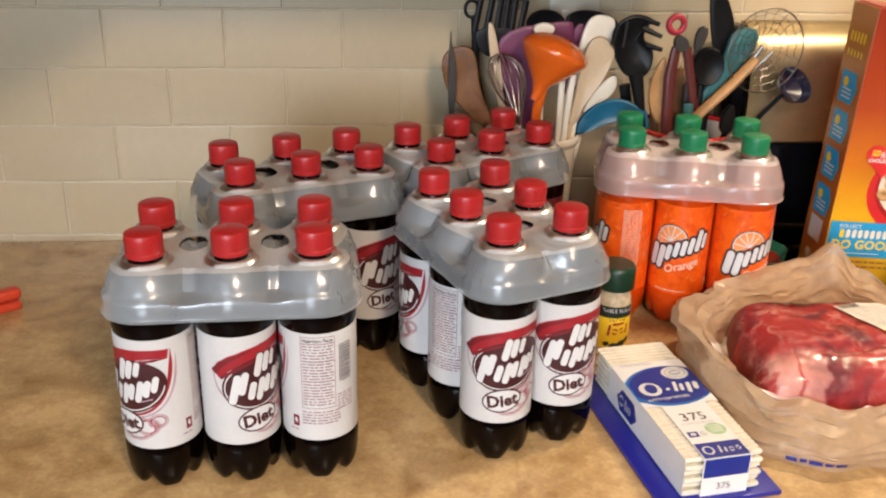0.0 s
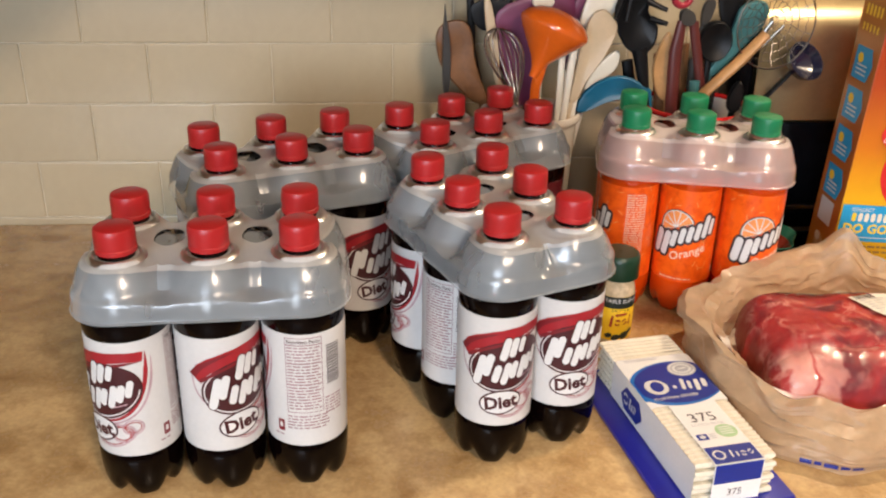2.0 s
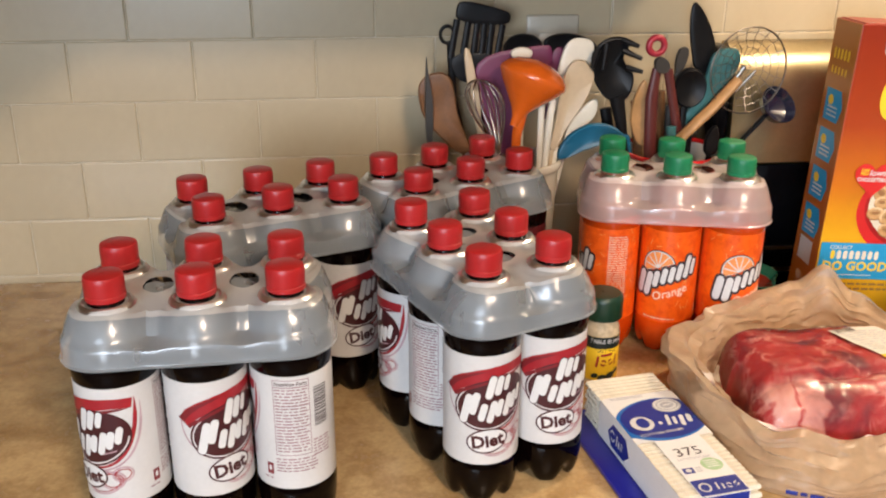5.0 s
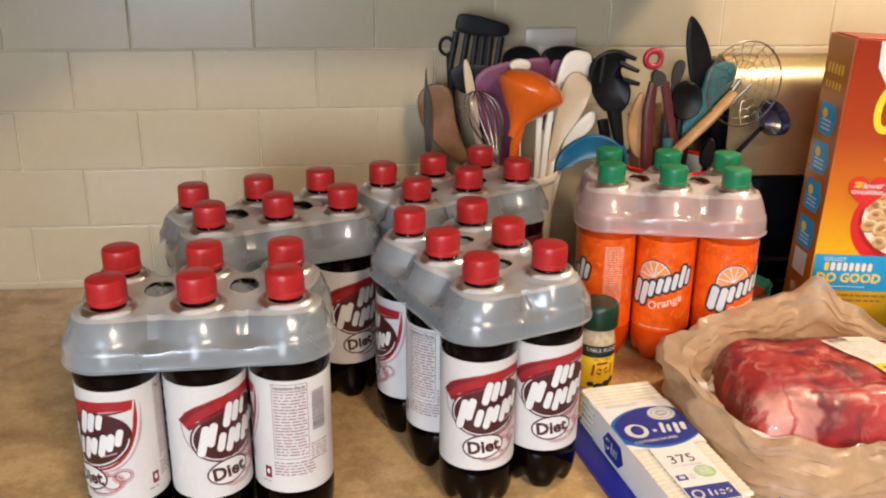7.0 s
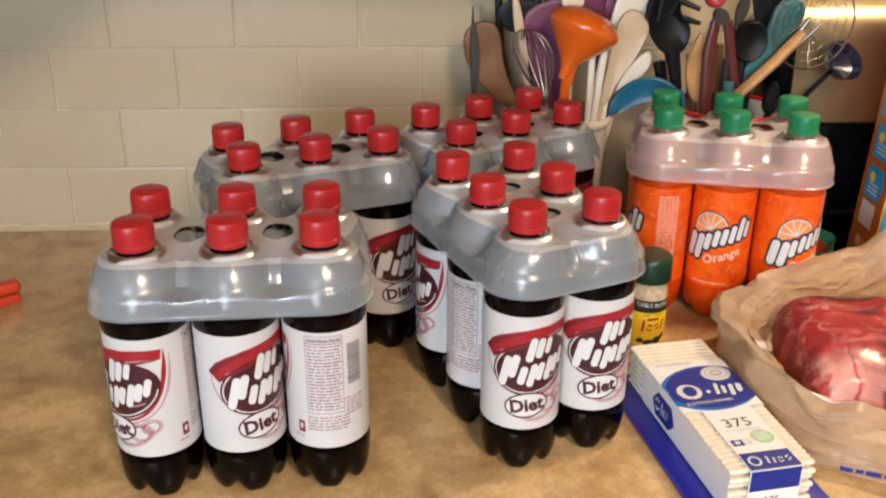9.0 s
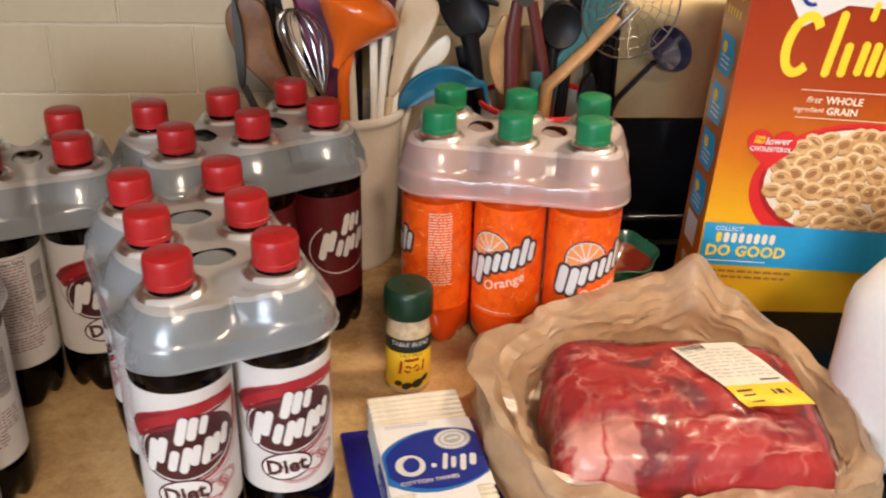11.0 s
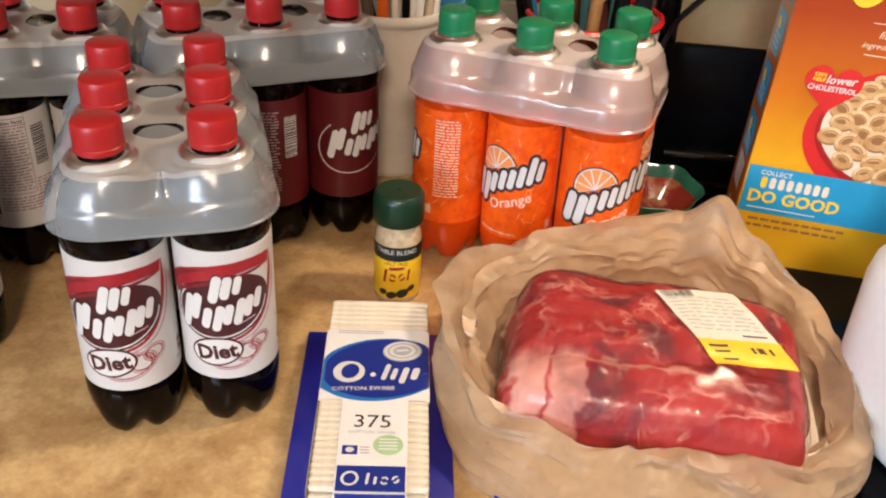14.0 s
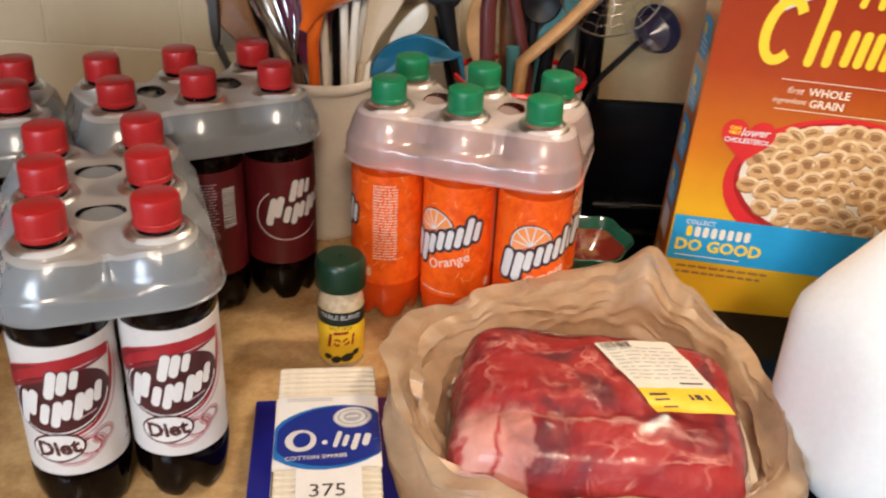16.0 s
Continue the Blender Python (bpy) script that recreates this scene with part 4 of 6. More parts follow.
base_ring = [roast.verts.new((v.co.x * 0.95, v.co.y * 0.95, 0.006)) for v in rings[-1]]
for k in range(NT):
    roast.faces.new((rings[-1][k], base_ring[k], base_ring[(k + 1) % NT], rings[-1][(k + 1) % NT]))
roast.faces.new(base_ring[::-1])
bmesh.ops.remove_doubles(roast, verts=roast.verts[:], dist=0.0002)
bmesh.ops.recalc_face_normals(roast, faces=roast.faces[:])


def meat_material():
    m = bpy.data.materials.new("raw_beef")
    m.use_nodes = True
    n, l = m.node_tree.nodes, m.node_tree.links
    p = n["Principled BSDF"]
    tc = n.new("ShaderNodeTexCoord")
    big = n.new("ShaderNodeTexNoise")
    big.inputs["Scale"].default_value, big.inputs["Detail"].default_value, big.inputs["Distortion"].default_value = 17, 12, 1.1
    l.new(tc.outputs["Object"], big.inputs["Vector"])
    reds = n.new("ShaderNodeValToRGB")
    e = reds.color_ramp.elements
    e[0].position, e[0].color = 0.34, (0.125, 0.012, 0.020, 1)
    e[1].position, e[1].color = 0.80, (0.52, 0.19, 0.16, 1)
    mid = e.new(0.50)
    mid.color = (0.35, 0.017, 0.018, 1)
    rosy = e.new(0.66)
    rosy.color = (0.42, 0.044, 0.038, 1)
    l.new(big.outputs["Fac"], reds.inputs["Fac"])
    vein = n.new("ShaderNodeTexNoise")
    vein.inputs["Scale"].default_value, vein.inputs["Detail"].default_value, vein.inputs["Distortion"].default_value = 18, 9, 1.4
    l.new(tc.outputs["Object"], vein.inputs["Vector"])
    band = n.new("ShaderNodeValToRGB")
    b = band.color_ramp.elements
    b[0].position, b[0].color = 0.470, (0, 0, 0, 1)
    b[1].position, b[1].color = 0.530, (0, 0, 0, 1)
    peak = b.new(0.50)
    peak.color = (1, 1, 1, 1)
    l.new(vein.outputs["Fac"], band.inputs["Fac"])
    patch = n.new("ShaderNodeTexNoise")
    patch.inputs["Scale"].default_value, patch.inputs["Detail"].default_value = 42, 9
    l.new(tc.outputs["Object"], patch.inputs["Vector"])
    prange = n.new("ShaderNodeMapRange")
    prange.inputs["From Min"].default_value, prange.inputs["From Max"].default_value = 0.44, 0.66
    l.new(patch.outputs["Fac"], prange.inputs["Value"])
    mul = n.new("ShaderNodeMath")
    mul.operation = "MULTIPLY"
    l.new(band.outputs["Color"], mul.inputs[0])
    l.new(prange.outputs["Result"], mul.inputs[1])
    # a finer net of thin marbling
    web = n.new("ShaderNodeTexVoronoi")
    web.feature = "DISTANCE_TO_EDGE"
    web.inputs["Scale"].default_value = 26
    warp_by = n.new("ShaderNodeVectorMath")
    warp_by.operation = "MULTIPLY_ADD"
    warp_by.inputs[1].default_value = (0.05, 0.05, 0.05)
    l.new(vein.outputs["Color"], warp_by.inputs[0])
    l.new(tc.outputs["Object"], warp_by.inputs[2])
    l.new(warp_by.outputs[0], web.inputs["Vector"])
    thin = n.new("ShaderNodeMapRange")
    thin.inputs["From Min"].default_value, thin.inputs["From Max"].default_value = 0.0, 0.060
    thin.inputs["To Min"].default_value, thin.inputs["To Max"].default_value = 0.45, 0.0
    l.new(web.outputs["Distance"], thin.inputs["Value"])
    thin_mul, both = n.new("ShaderNodeMath"), n.new("ShaderNodeMath")
    thin_mul.operation, both.operation = "MULTIPLY", "MAXIMUM"
    l.new(thin.outputs["Result"], thin_mul.inputs[0])
    l.new(prange.outputs["Result"], thin_mul.inputs[1])
    l.new(thin_mul.outputs[0], both.inputs[0])
    l.new(mul.outputs[0], both.inputs[1])
    mixer = n.new("ShaderNodeMix")
    mixer.data_type = "RGBA"
    mixer.inputs["B"].default_value = (0.62, 0.25, 0.20, 1)
    l.new(both.outputs[0], mixer.inputs["Factor"])
    l.new(reds.outputs["Color"], mixer.inputs["A"])
    # the fat cap at the cut corner and the seam along the upper edge, with ragged borders
    sep, wob = n.new("ShaderNodeSeparateXYZ"), n.new("ShaderNodeTexNoise")
    wob.inputs["Scale"].default_value, wob.inputs["Detail"].default_value = 45, 10
    l.new(tc.outputs["Object"], wob.inputs["Vector"])
    shift = n.new("ShaderNodeVectorMath")
    shift.operation = "MULTIPLY_ADD"
    shift.inputs[1].default_value = (0.028, 0.028, 0.028)
    l.new(wob.outputs["Color"], shift.inputs[0])
    l.new(tc.outputs["Object"], shift.inputs[2])
    l.new(shift.outputs[0], sep.inputs[0])

    def bump_of(source, centre, half, soft):
        d = n.new("ShaderNodeMath")
        d.operation = "SUBTRACT"
        l.new(source, d.inputs[0])
        d.inputs[1].default_value = centre + 0.014
        a = n.new("ShaderNodeMath")
        a.operation = "ABSOLUTE"
        l.new(d.outputs[0], a.inputs[0])
        r = n.new("ShaderNodeMapRange")
        r.inputs["From Min"].default_value, r.inputs["From Max"].default_value = half, half + soft
        r.inputs["To Min"].default_value, r.inputs["To Max"].default_value = 1, 0
        l.new(a.outputs[0], r.inputs["Value"])
        return r.outputs["Result"]

    def times(a, b):
        k = n.new("ShaderNodeMath")
        k.operation = "MULTIPLY"
        l.new(a, k.inputs[0])
        l.new(b, k.inputs[1])
        return k.outputs[0]

    def either(a, b):
        k = n.new("ShaderNodeMath")
        k.operation = "MAXIMUM"
        l.new(a, k.inputs[0])
        l.new(b, k.inputs[1])
        return k.outputs[0]

    cap1 = times(bump_of(sep.outputs["X"], -0.058, 0.010, 0.003), bump_of(sep.outputs["Y"], -0.070, 0.026, 0.012))
    cap2 = times(bump_of(sep.outputs["X"], -0.0840, 0.0095, 0.003), bump_of(sep.outputs["Y"], -0.066, 0.026, 0.012))
    seam = times(bump_of(sep.outputs["Y"], -0.040, 0.0002, 0.0034), bump_of(sep.outputs["X"], -0.010, 0.070, 0.030))
    streak = n.new("ShaderNodeMapRange")
    streak.inputs["From Min"].default_value, streak.inputs["From Max"].default_value = 0.35, 0.62
    streak.inputs["To Min"].default_value, streak.inputs["To Max"].default_value = 0.45, 1.0
    l.new(big.outputs["Fac"], streak.inputs["Value"])
    fat = times(either(either(cap1, cap2), seam), streak.outputs["Result"])
    fatmix = n.new("ShaderNodeMix")
    fatmix.data_type = "RGBA"
    fatmix.inputs["B"].default_value = (0.62, 0.31, 0.25, 1)
    l.new(fat, fatmix.inputs["Factor"])
    l.new(mixer.outputs["Result"], fatmix.inputs["A"])
    l.new(fatmix.outputs["Result"], p.inputs["Base Color"])
    p.inputs["Roughness"].default_value = 0.50
    p.inputs["Specular IOR Level"].default_value = 0.28
    p.inputs["Coat Weight"].default_value, p.inputs["Coat Roughness"].default_value = 0.10, 0.15
    p.inputs["Subsurface Weight"].default_value = 0.15
    p.inputs["Subsurface Radius"].default_value = (0.008, 0.002, 0.001)
    bump = n.new("ShaderNodeBump")
    bump.inputs["Strength"].default_value, bump.inputs["Distance"].default_value = 1.0, 0.005
    l.new(patch.outputs["Fac"], bump.inputs["Height"])
    l.new(bump.outputs["Normal"], p.inputs["Normal"])
    return m


M_MEAT = meat_material()
M_FOAM = mat("foam_tray", (0.84, 0.76, 0.60), 0.6, vary=0.05, scale=60, bump=0.1, bump_scale=500)
beef = empty("beef_roast", Matrix.Translation(MC + Vector((0, 0, 0.008))) @ pose(0, 0, 0, 0, 0, -4), "raw red beef roast wrapped on a foam tray", "meat")
part("meat", roast, M_MEAT, beef, "marbled raw beef")
tray = bmesh.new()
TN = 72
trings = []
for grow, z in ((0.90, 0.0), (1.02, 0.001), (1.07, 0.010), (1.10, 0.016), (1.11, 0.0165), (1.09, 0.0150), (1.05, 0.010), (0.98, 0.0035), (0.5, 0.003)):
    ring = []
    for k in range(TN):
        a = 2 * math.pi * k / TN
        c, s = math.cos(a), math.sin(a)
        q = (abs(c) ** 5 + abs(s) ** 5) ** (-1 / 5)
        ring.append(tray.verts.new((MHX * 1.02 * c * q * grow, MHY * 1.04 * s * q * grow, z)))
    trings.append(ring)
for lo, hi in zip(trings, trings[1:]):
    for k in range(TN):
        tray.faces.new((lo[k], lo[(k + 1) % TN], hi[(k + 1) % TN], hi[k]))
tray.faces.new(trings[0][::-1])
tray.faces.new(trings[-1])
part("tray", tray, M_FOAM, beef, "cream foam tray")


# clear stretch film over the roast, drawn tight to the tray with fine pulled creases
wrap = bmesh.new()
WR, WN, wrings = 26, 260, []
for i in range(WR + 1):
    rho = math.sin(math.pi / 2 * i / WR)
    ring = []
    for k in range(WN):
        a = 2 * math.pi * k / WN
        c, s = math.cos(a), math.sin(a)
        q = (abs(c) ** 6 + abs(s) ** 6) ** (-1 / 6)
        x, y = MHX * c * q * rho, MHY * s * q * rho
        r = min(abs(x / MHX) ** 7 + abs(y / MHY) ** 7, 1.0)
        slope = -0.020 * max(0.0, -y / MHY - 0.30) - 0.010 * max(0.0, x / MHX - 0.2)
        soft = 0.004 * noise.noise(Vector((x * 16, y * 16, 3.1)))
        pulled = (0.0016 * noise.noise(Vector((c * 22, s * 22, rho * 1.5))) + 0.0009 * noise.noise(Vector((c * 60, s * 60, rho * 2)))) * rho ** 2
        z = MB + 0.0028 + (MH + slope + soft) * (1 - r) ** (1 / 3.2) + pulled
        grow = 1.014 + 0.006 * noise.noise(Vector((c * 18, s * 18, 4.0))) * rho
        ring.append(wrap.verts.new((x * grow, y * grow, z)))
    wrings.append(ring)
wrings.append([wrap.verts.new((v.co.x * 1.05, v.co.y * 1.05, 0.0175)) for v in wrings[-1]])
for lo, hi in zip(wrings, wrings[1:]):
    for k in range(WN):
        wrap.faces.new((lo[k], hi[k], hi[(k + 1) % WN], lo[(k + 1) % WN]))
bmesh.ops.remove_doubles(wrap, verts=wrap.verts[:], dist=0.0002)
bmesh.ops.recalc_face_normals(wrap, faces=wrap.faces[:])
part("wrap", wrap, film_of("clear_stretch_film", (0.9, 0.88, 0.86), 0.012, 0.008, gloss=0.05, scale=60, bump=0.10, ior=1.24), beef, "clear stretch film").visible_shadow = False


# price sticker on the roast
lab = Print()
M_STICKER = mat("cream_sticker_paper", (0.72, 0.69, 0.60), 0.5, vary=0.04, scale=40)
LABM = [M_STICKER, M_YELLOW, M_DARK_INK, M_GREY_PRINT]
lab.rect(0.0, 0.0, 1.0, -0.70, M_STICKER, 0)
lab.rect(0.0, -0.70, 1.0, -1.0, M_YELLOW, 0.4)
rnd = random.Random(5)
for k in range(9):
    x = 0.06
    while x < 0.85:
        w = rnd.uniform(0.05, 0.2)
        lab.rect(x, -0.130 - k * 0.055, min(x + w, 0.92), -0.115 - k * 0.055, M_GREY_PRINT, 1)
        x += w + 0.04
x = 0.05
while x < 0.42:
    w = rnd.choice((0.008, 0.016, 0.024))
    lab.rect(x, -0.10, x + w, -0.01, M_DARK_INK, 1)
    x += w + rnd.choice((0.01, 0.018))
for x0, y0, x1, y1 in ((0.08, -0.80, 0.30, -0.77), (0.10, -0.86, 0.28, -0.84), (0.14, -0.94, 0.32, -0.92), (0.56, -0.86, 0.60, -0.79), (0.63, -0.86, 0.72, -0.79), (0.78, -0.86, 0.82, -0.79), (0.60, -0.65, 0.90, -0.63)):
    lab.rect(x0, y0, x1, y1, M_DARK_INK, 1)


def on_meat(u, v, layer):
    x = -0.005 + 0.058 * u - 0.042 * v
    y = 0.040 + 0.018 * u + 0.074 * v
    return Vector((x, y, meat_top(x, y) * 0.35 + 0.65 * (MB + MH - 0.006 - 0.010 * max(0.0, x / MHX - 0.2)) + 0.0075 + 0.0003 * layer))


part("price_label", lab.bm(on_meat, LABM, step=0.06), LABM, beef, "white and yellow price sticker")


# ---- thin tan shopping bag round the roast ----
def bag_bm(shift=0.0, low=1.0):
    keys = [  # angle, reach at the foot, reach at the rim, rim height
        (-180, 0.140, 0.150, 0.066), (-160, 0.141, 0.143, 0.058), (-140, 0.158, 0.130, 0.042), (-120, 0.148, 0.114, 0.036), (-100, 0.130, 0.100, 0.038),
        (-80, 0.126, 0.098, 0.041), (-60, 0.130, 0.108, 0.035), (-40, 0.142, 0.134, 0.030), (-20, 0.148, 0.144, 0.026), (0, 0.146, 0.144, 0.034),
        (20, 0.150, 0.150, 0.040), (40, 0.160, 0.162, 0.052), (58, 0.152, 0.160, 0.070), (70, 0.146, 0.158, 0.098), (80, 0.144, 0.156, 0.078), (95, 0.142, 0.146, 0.070),
        (115, 0.140, 0.140, 0.066), (135, 0.146, 0.146, 0.064), (155, 0.145, 0.156, 0.068), (180, 0.140, 0.150, 0.066)]

    def value(a, i):
        for p, q in zip(keys, keys[1:]):
            if p[0] <= a <= q[0]:
                f = (a - p[0]) / (q[0] - p[0])
                f = f * f * (3 - 2 * f)
                return p[i] * (1 - f) + q[i] * f
        return keys[0][i]

    bm, rings = bmesh.new(), []
    n = 420
    steps = [("out", f / 30) for f in range(30)] + [("rim", 0.0)] + [("in", f / 30) for f in range(1, 31)]
    for where, f in steps:
        ring = []
        for k in range(n):
            a = -180 + 360 * k / n
            ra = radians(a)
            foot, rim, h = value(a, 1), value(a, 2), value(a, 3)
            ca, sa = math.cos(ra), math.sin(ra)
            ragged = 0.010 * noise.noise(Vector((ca * 1.8, sa * 1.8, 4.0 + shift))) + 0.003 * noise.noise(Vector((ca * 7, sa * 7, 9.0)))
            h = low * max(0.02, h + 0.009 + ragged)
            inner = where == "in"
            g = 1 - f if inner else f
            # sharp creases that run mostly along the rim, at three sizes
            lift = 5.0 + 3 * inner + shift
            q1 = abs(noise.noise(Vector((ca * 1.5, sa * 1.5, g * 2.4 + lift))))
            q2 = abs(noise.noise(Vector((ca * 2.3 + g, sa * 2.3 - g, g * 5.0 + lift))))
            q3 = abs(noise.noise(Vector((ca * 4.2, sa * 4.2 + 2 * g, g * 10.0 + lift))))
            fold = 0.0010 + 0.024 * q1 - 0.015 * q2 + 0.0065 * q3
            crease = 0.004 * noise.noise(Vector((ca * 3.2 + 0.9 * g, sa * 3.2 - 0.6 * g, 1.0 + inner * 3)))
            ridge = 1 - 2 * q2
            if where == "out":
                belly = 0.010 * math.sin(math.pi * f)
                r, z = foot + (rim - foot) * f + belly + (fold + crease) * (0.25 + 0.75 * f), h * f
            elif where == "rim":
                r, z = rim - 0.001 + fold + crease, h + 0.0015
            else:
                r = rim - 0.003 - (rim - 0.003 - rim * 0.80) * f ** 0.8 + (fold - 0.004 * ridge + crease) * (1 - 0.6 * f)
                z = h * (1 - f) + 0.0035 * f + 0.004 * ridge * (1 - f)
            ring.append(bm.verts.new((r * math.cos(ra), r * math.sin(ra), max(0.0006, z))))
        rings.append(ring)
    for lo, hi in zip(rings, rings[1:]):
        for k in range(n):
            bm.faces.new((lo[k], lo[(k + 1) % n], hi[(k + 1) % n], hi[k]))
    bm.faces.new(rings[-1])
    bmesh.ops.recalc_face_normals(bm, faces=bm.faces[:])
    return bm


M_BAG = film_of("tan_bag_film", (0.90, 0.66, 0.42), 0.64, 0.06, gloss=0.38, through=0.52, scale=80, bump=0.08, ior=1.38)
bag = empty("plastic_bag", pose(MC.x, MC.y + 0.012, Z0 + 0.002), "crumpled tan plastic shopping bag folded open round the roast", "bag")
outer = bag_bm()
tree = BVHTree.FromBMesh(outer)
part("film", outer, M_BAG, bag, "thin tan plastic")


def on_bag(u, v, layer):
    """Lays print on the outside of the bag: u in degrees round it, v the height."""
    out = Vector((math.cos(radians(u)), math.sin(radians(u)), 0))
    hit = tree.ray_cast(out * 0.3 + Vector((0, 0, v)), -out)[0]
    return (hit if hit is not None else out * 0.14 + Vector((0, 0, v))) + out * (0.0008 + 0.0002 * layer)


bag_print = Print()
for k, (a, w) in enumerate(((-131.0, 3.6), (-126.6, 2.2), (-123.6, 4.4), (-118.4, 2.8), (-114.8, 3.8))):
    bag_print.rect(a, 0.006 + 0.0008 * (k % 2), a + w, 0.0105, M_BLUE_PRINT, 0)
part("print", bag_print.bm(on_bag, [M_BLUE_PRINT], step=1.5), M_BLUE_PRINT, bag, "dark blue printed bars")
inner_layer = bag_bm(3.7, 0.86)
for v in inner_layer.verts:
    v.co.x, v.co.y = v.co.x * 0.93 + 0.003, v.co.y * 0.925 + 0.002
    v.co.z = v.co.z * (1.0 - 0.35 * max(0.0, -v.co.y / 0.1)) + 0.0012
part("inner_fold", inner_layer, M_BAG, bag, "inner fold of thin tan plastic")

# ---- cereal box on the range ----
CW, CD, CH = 0.235, 0.068, 0.361


def gradient_material(name, stops, z_span):
    m = bpy.data.materials.new(name)
    m.use_nodes = True
    n, l = m.node_tree.nodes, m.node_tree.links
    p = n["Principled BSDF"]
    p.inputs["Roughness"].default_value = 0.36
    p.inputs["Coat Weight"].default_value = 0.05
    p.inputs["Specular IOR Level"].default_value = 0.3
    tc, sep, rng, ramp, tex = (n.new(k) for k in ("ShaderNodeTexCoord", "ShaderNodeSeparateXYZ", "ShaderNodeMapRange", "ShaderNodeValToRGB", "ShaderNodeTexNoise"))
    l.new(tc.outputs["Object"], sep.inputs[0])
    rng.inputs["From Max"].default_value = z_span
    l.new(sep.outputs["Z"], rng.inputs["Value"])
    l.new(rng.outputs["Result"], ramp.inputs["Fac"])
    ramp.color_ramp.elements[0].position, ramp.color_ramp.elements[0].color = stops[0][0], (*stops[0][1], 1)
    ramp.color_ramp.elements[1].position, ramp.color_ramp.elements[1].color = stops[-1][0], (*stops[-1][1], 1)
    for pos, col in stops[1:-1]:
        e = ramp.color_ramp.elements.new(pos)
        e.color = (*col, 1)
    tex.inputs["Scale"].default_value = 60
    l.new(tc.outputs["Object"], tex.inputs["Vector"])
    hsv, fine = n.new("ShaderNodeHueSaturation"), n.new("ShaderNodeMapRange")
    fine.inputs["To Min"].default_value, fine.inputs["To Max"].default_value = 0.95, 1.05
    l.new(tex.outputs["Fac"], fine.inputs["Value"])
    l.new(fine.outputs["Result"], hsv.inputs["Value"])
    l.new(ramp.outputs["Color"], hsv.inputs["Color"])
    l.new(hsv.outputs["Color"], p.inputs["Base Color"])
    return m


M_BOX = gradient_material("cereal_print", [(0.0, (0.80, 0.46, 0.018)), (0.30, (0.78, 0.40, 0.013)), (0.48, (0.60, 0.17, 0.010)), (0.68, (0.37, 0.050, 0.009)), (1.0, (0.24, 0.024, 0.009))], CH)
M_BOX_SIDE = gradient_material("cereal_side_print", [(0.0, (0.80, 0.40, 0.02)), (0.16, (0.45, 0.14, 0.02)), (0.5, (0.38, 0.10, 0.018)), (1.0, (0.45, 0.16, 0.02))], CH)
M_SKY_PRINT = mat("sky_blue_print", (0.02, 0.33, 0.62), 0.4, vary=0.06, scale=60)
M_BRIGHT_RED = mat("bright_red_print", (0.68, 0.022, 0.022), 0.4, vary=0.06, scale=60)
M_YELLOW_INK = mat("yellow_ink", (0.92, 0.62, 0.03), 0.4, vary=0.05, scale=60)
M_OAT_LIGHT = mat("light_oat_print", (0.82, 0.62, 0.36), 0.5, second=(0.72, 0.47, 0.22), vary=0.12, scale=120)
M_OAT = mat("oat_print", (0.68, 0.43, 0.20), 0.5, second=(0.56, 0.30, 0.11), vary=0.12, scale=90)
M_CREAM_PRINT = mat("cream_print", (0.82, 0.74, 0.58), 0.45, vary=0.06, scale=60)
M_OAT_DARK = mat("dark_oat_print", (0.36, 0.17, 0.06), 0.5, vary=0.1, scale=60)
M_DEEP_RED = mat("deep_red_print", (0.42, 0.012, 0.012), 0.4, vary=0.1, scale=60)
cereal = empty("cereal_box", pose(0.585, 1.104, Z0 + 0.0025, -1.0, 2.6, -4.0), "tall orange and yellow cereal box with a blue band", "cereal box")
cb = box(0, CW, 0, CD, 0, CH, 0.0012, 2)
cb.normal_update()
for f in cb.faces:
    f.material_index = 1 if abs(f.normal.x) > 0.7 else 0
part("carton", cb, [M_BOX, M_BOX_SIDE], cereal, "printed carton", smooth=False)
flaps = box(0.004, CW - 0.004, 0.004, CD - 0.004, CH, CH + 0.0015, 0.0005, 1)
part("top_flap", flaps, M_BOX, cereal, "closed top flap", smooth=False)
BM_ = [M_SKY_PRINT, M_BRIGHT_RED, M_YELLOW_INK, M_WHITE_INK, M_OAT, M_CREAM_PRINT, M_DEEP_RED, M_BLUE_PRINT, M_DARK_INK, M_OAT_DARK, M_OAT_LIGHT]


def on_box(u, v, layer):
    return Vector((u, -0.0003 - 0.00025 * layer, v))


cp = Print()
cp.rect(0.0015, 0.0555, CW - 0.0015, 0.1020, M_SKY_PRINT, 6.4)
cp.text("COLLECT", 0.0265, 0.0960, 0.0065, M_WHITE_INK, 7.4, bold=0.00015)
for k in range(8):
    cp.bar(0.0175 + k * 0.0078, 0.0835, 0.0175 + k * 0.0078, 0.0895, 0.0054, M_YELLOW_INK if k < 1 else M_CREAM_PRINT, 7.4)
cp.text("DO GOOD", 0.0475, 0.0715, 0.0165, M_YELLOW_INK, 7.4, bold=0.0005)
cp.rect(0.0085, 0.0600, 0.0700, 0.0612, M_WHITE_INK, 7.4)
for k in range(2):
    x, y = 0.007, 0.0470 - 0.0065 * k
    rr = random.Random(20 + k)
    while x < 0.088:
        w = rr.uniform(0.003, 0.010)
        cp.rect(x + 0.006, y, x + w + 0.006, y + 0.0026, M_OAT_DARK, 1)
        x += w + 0.0018
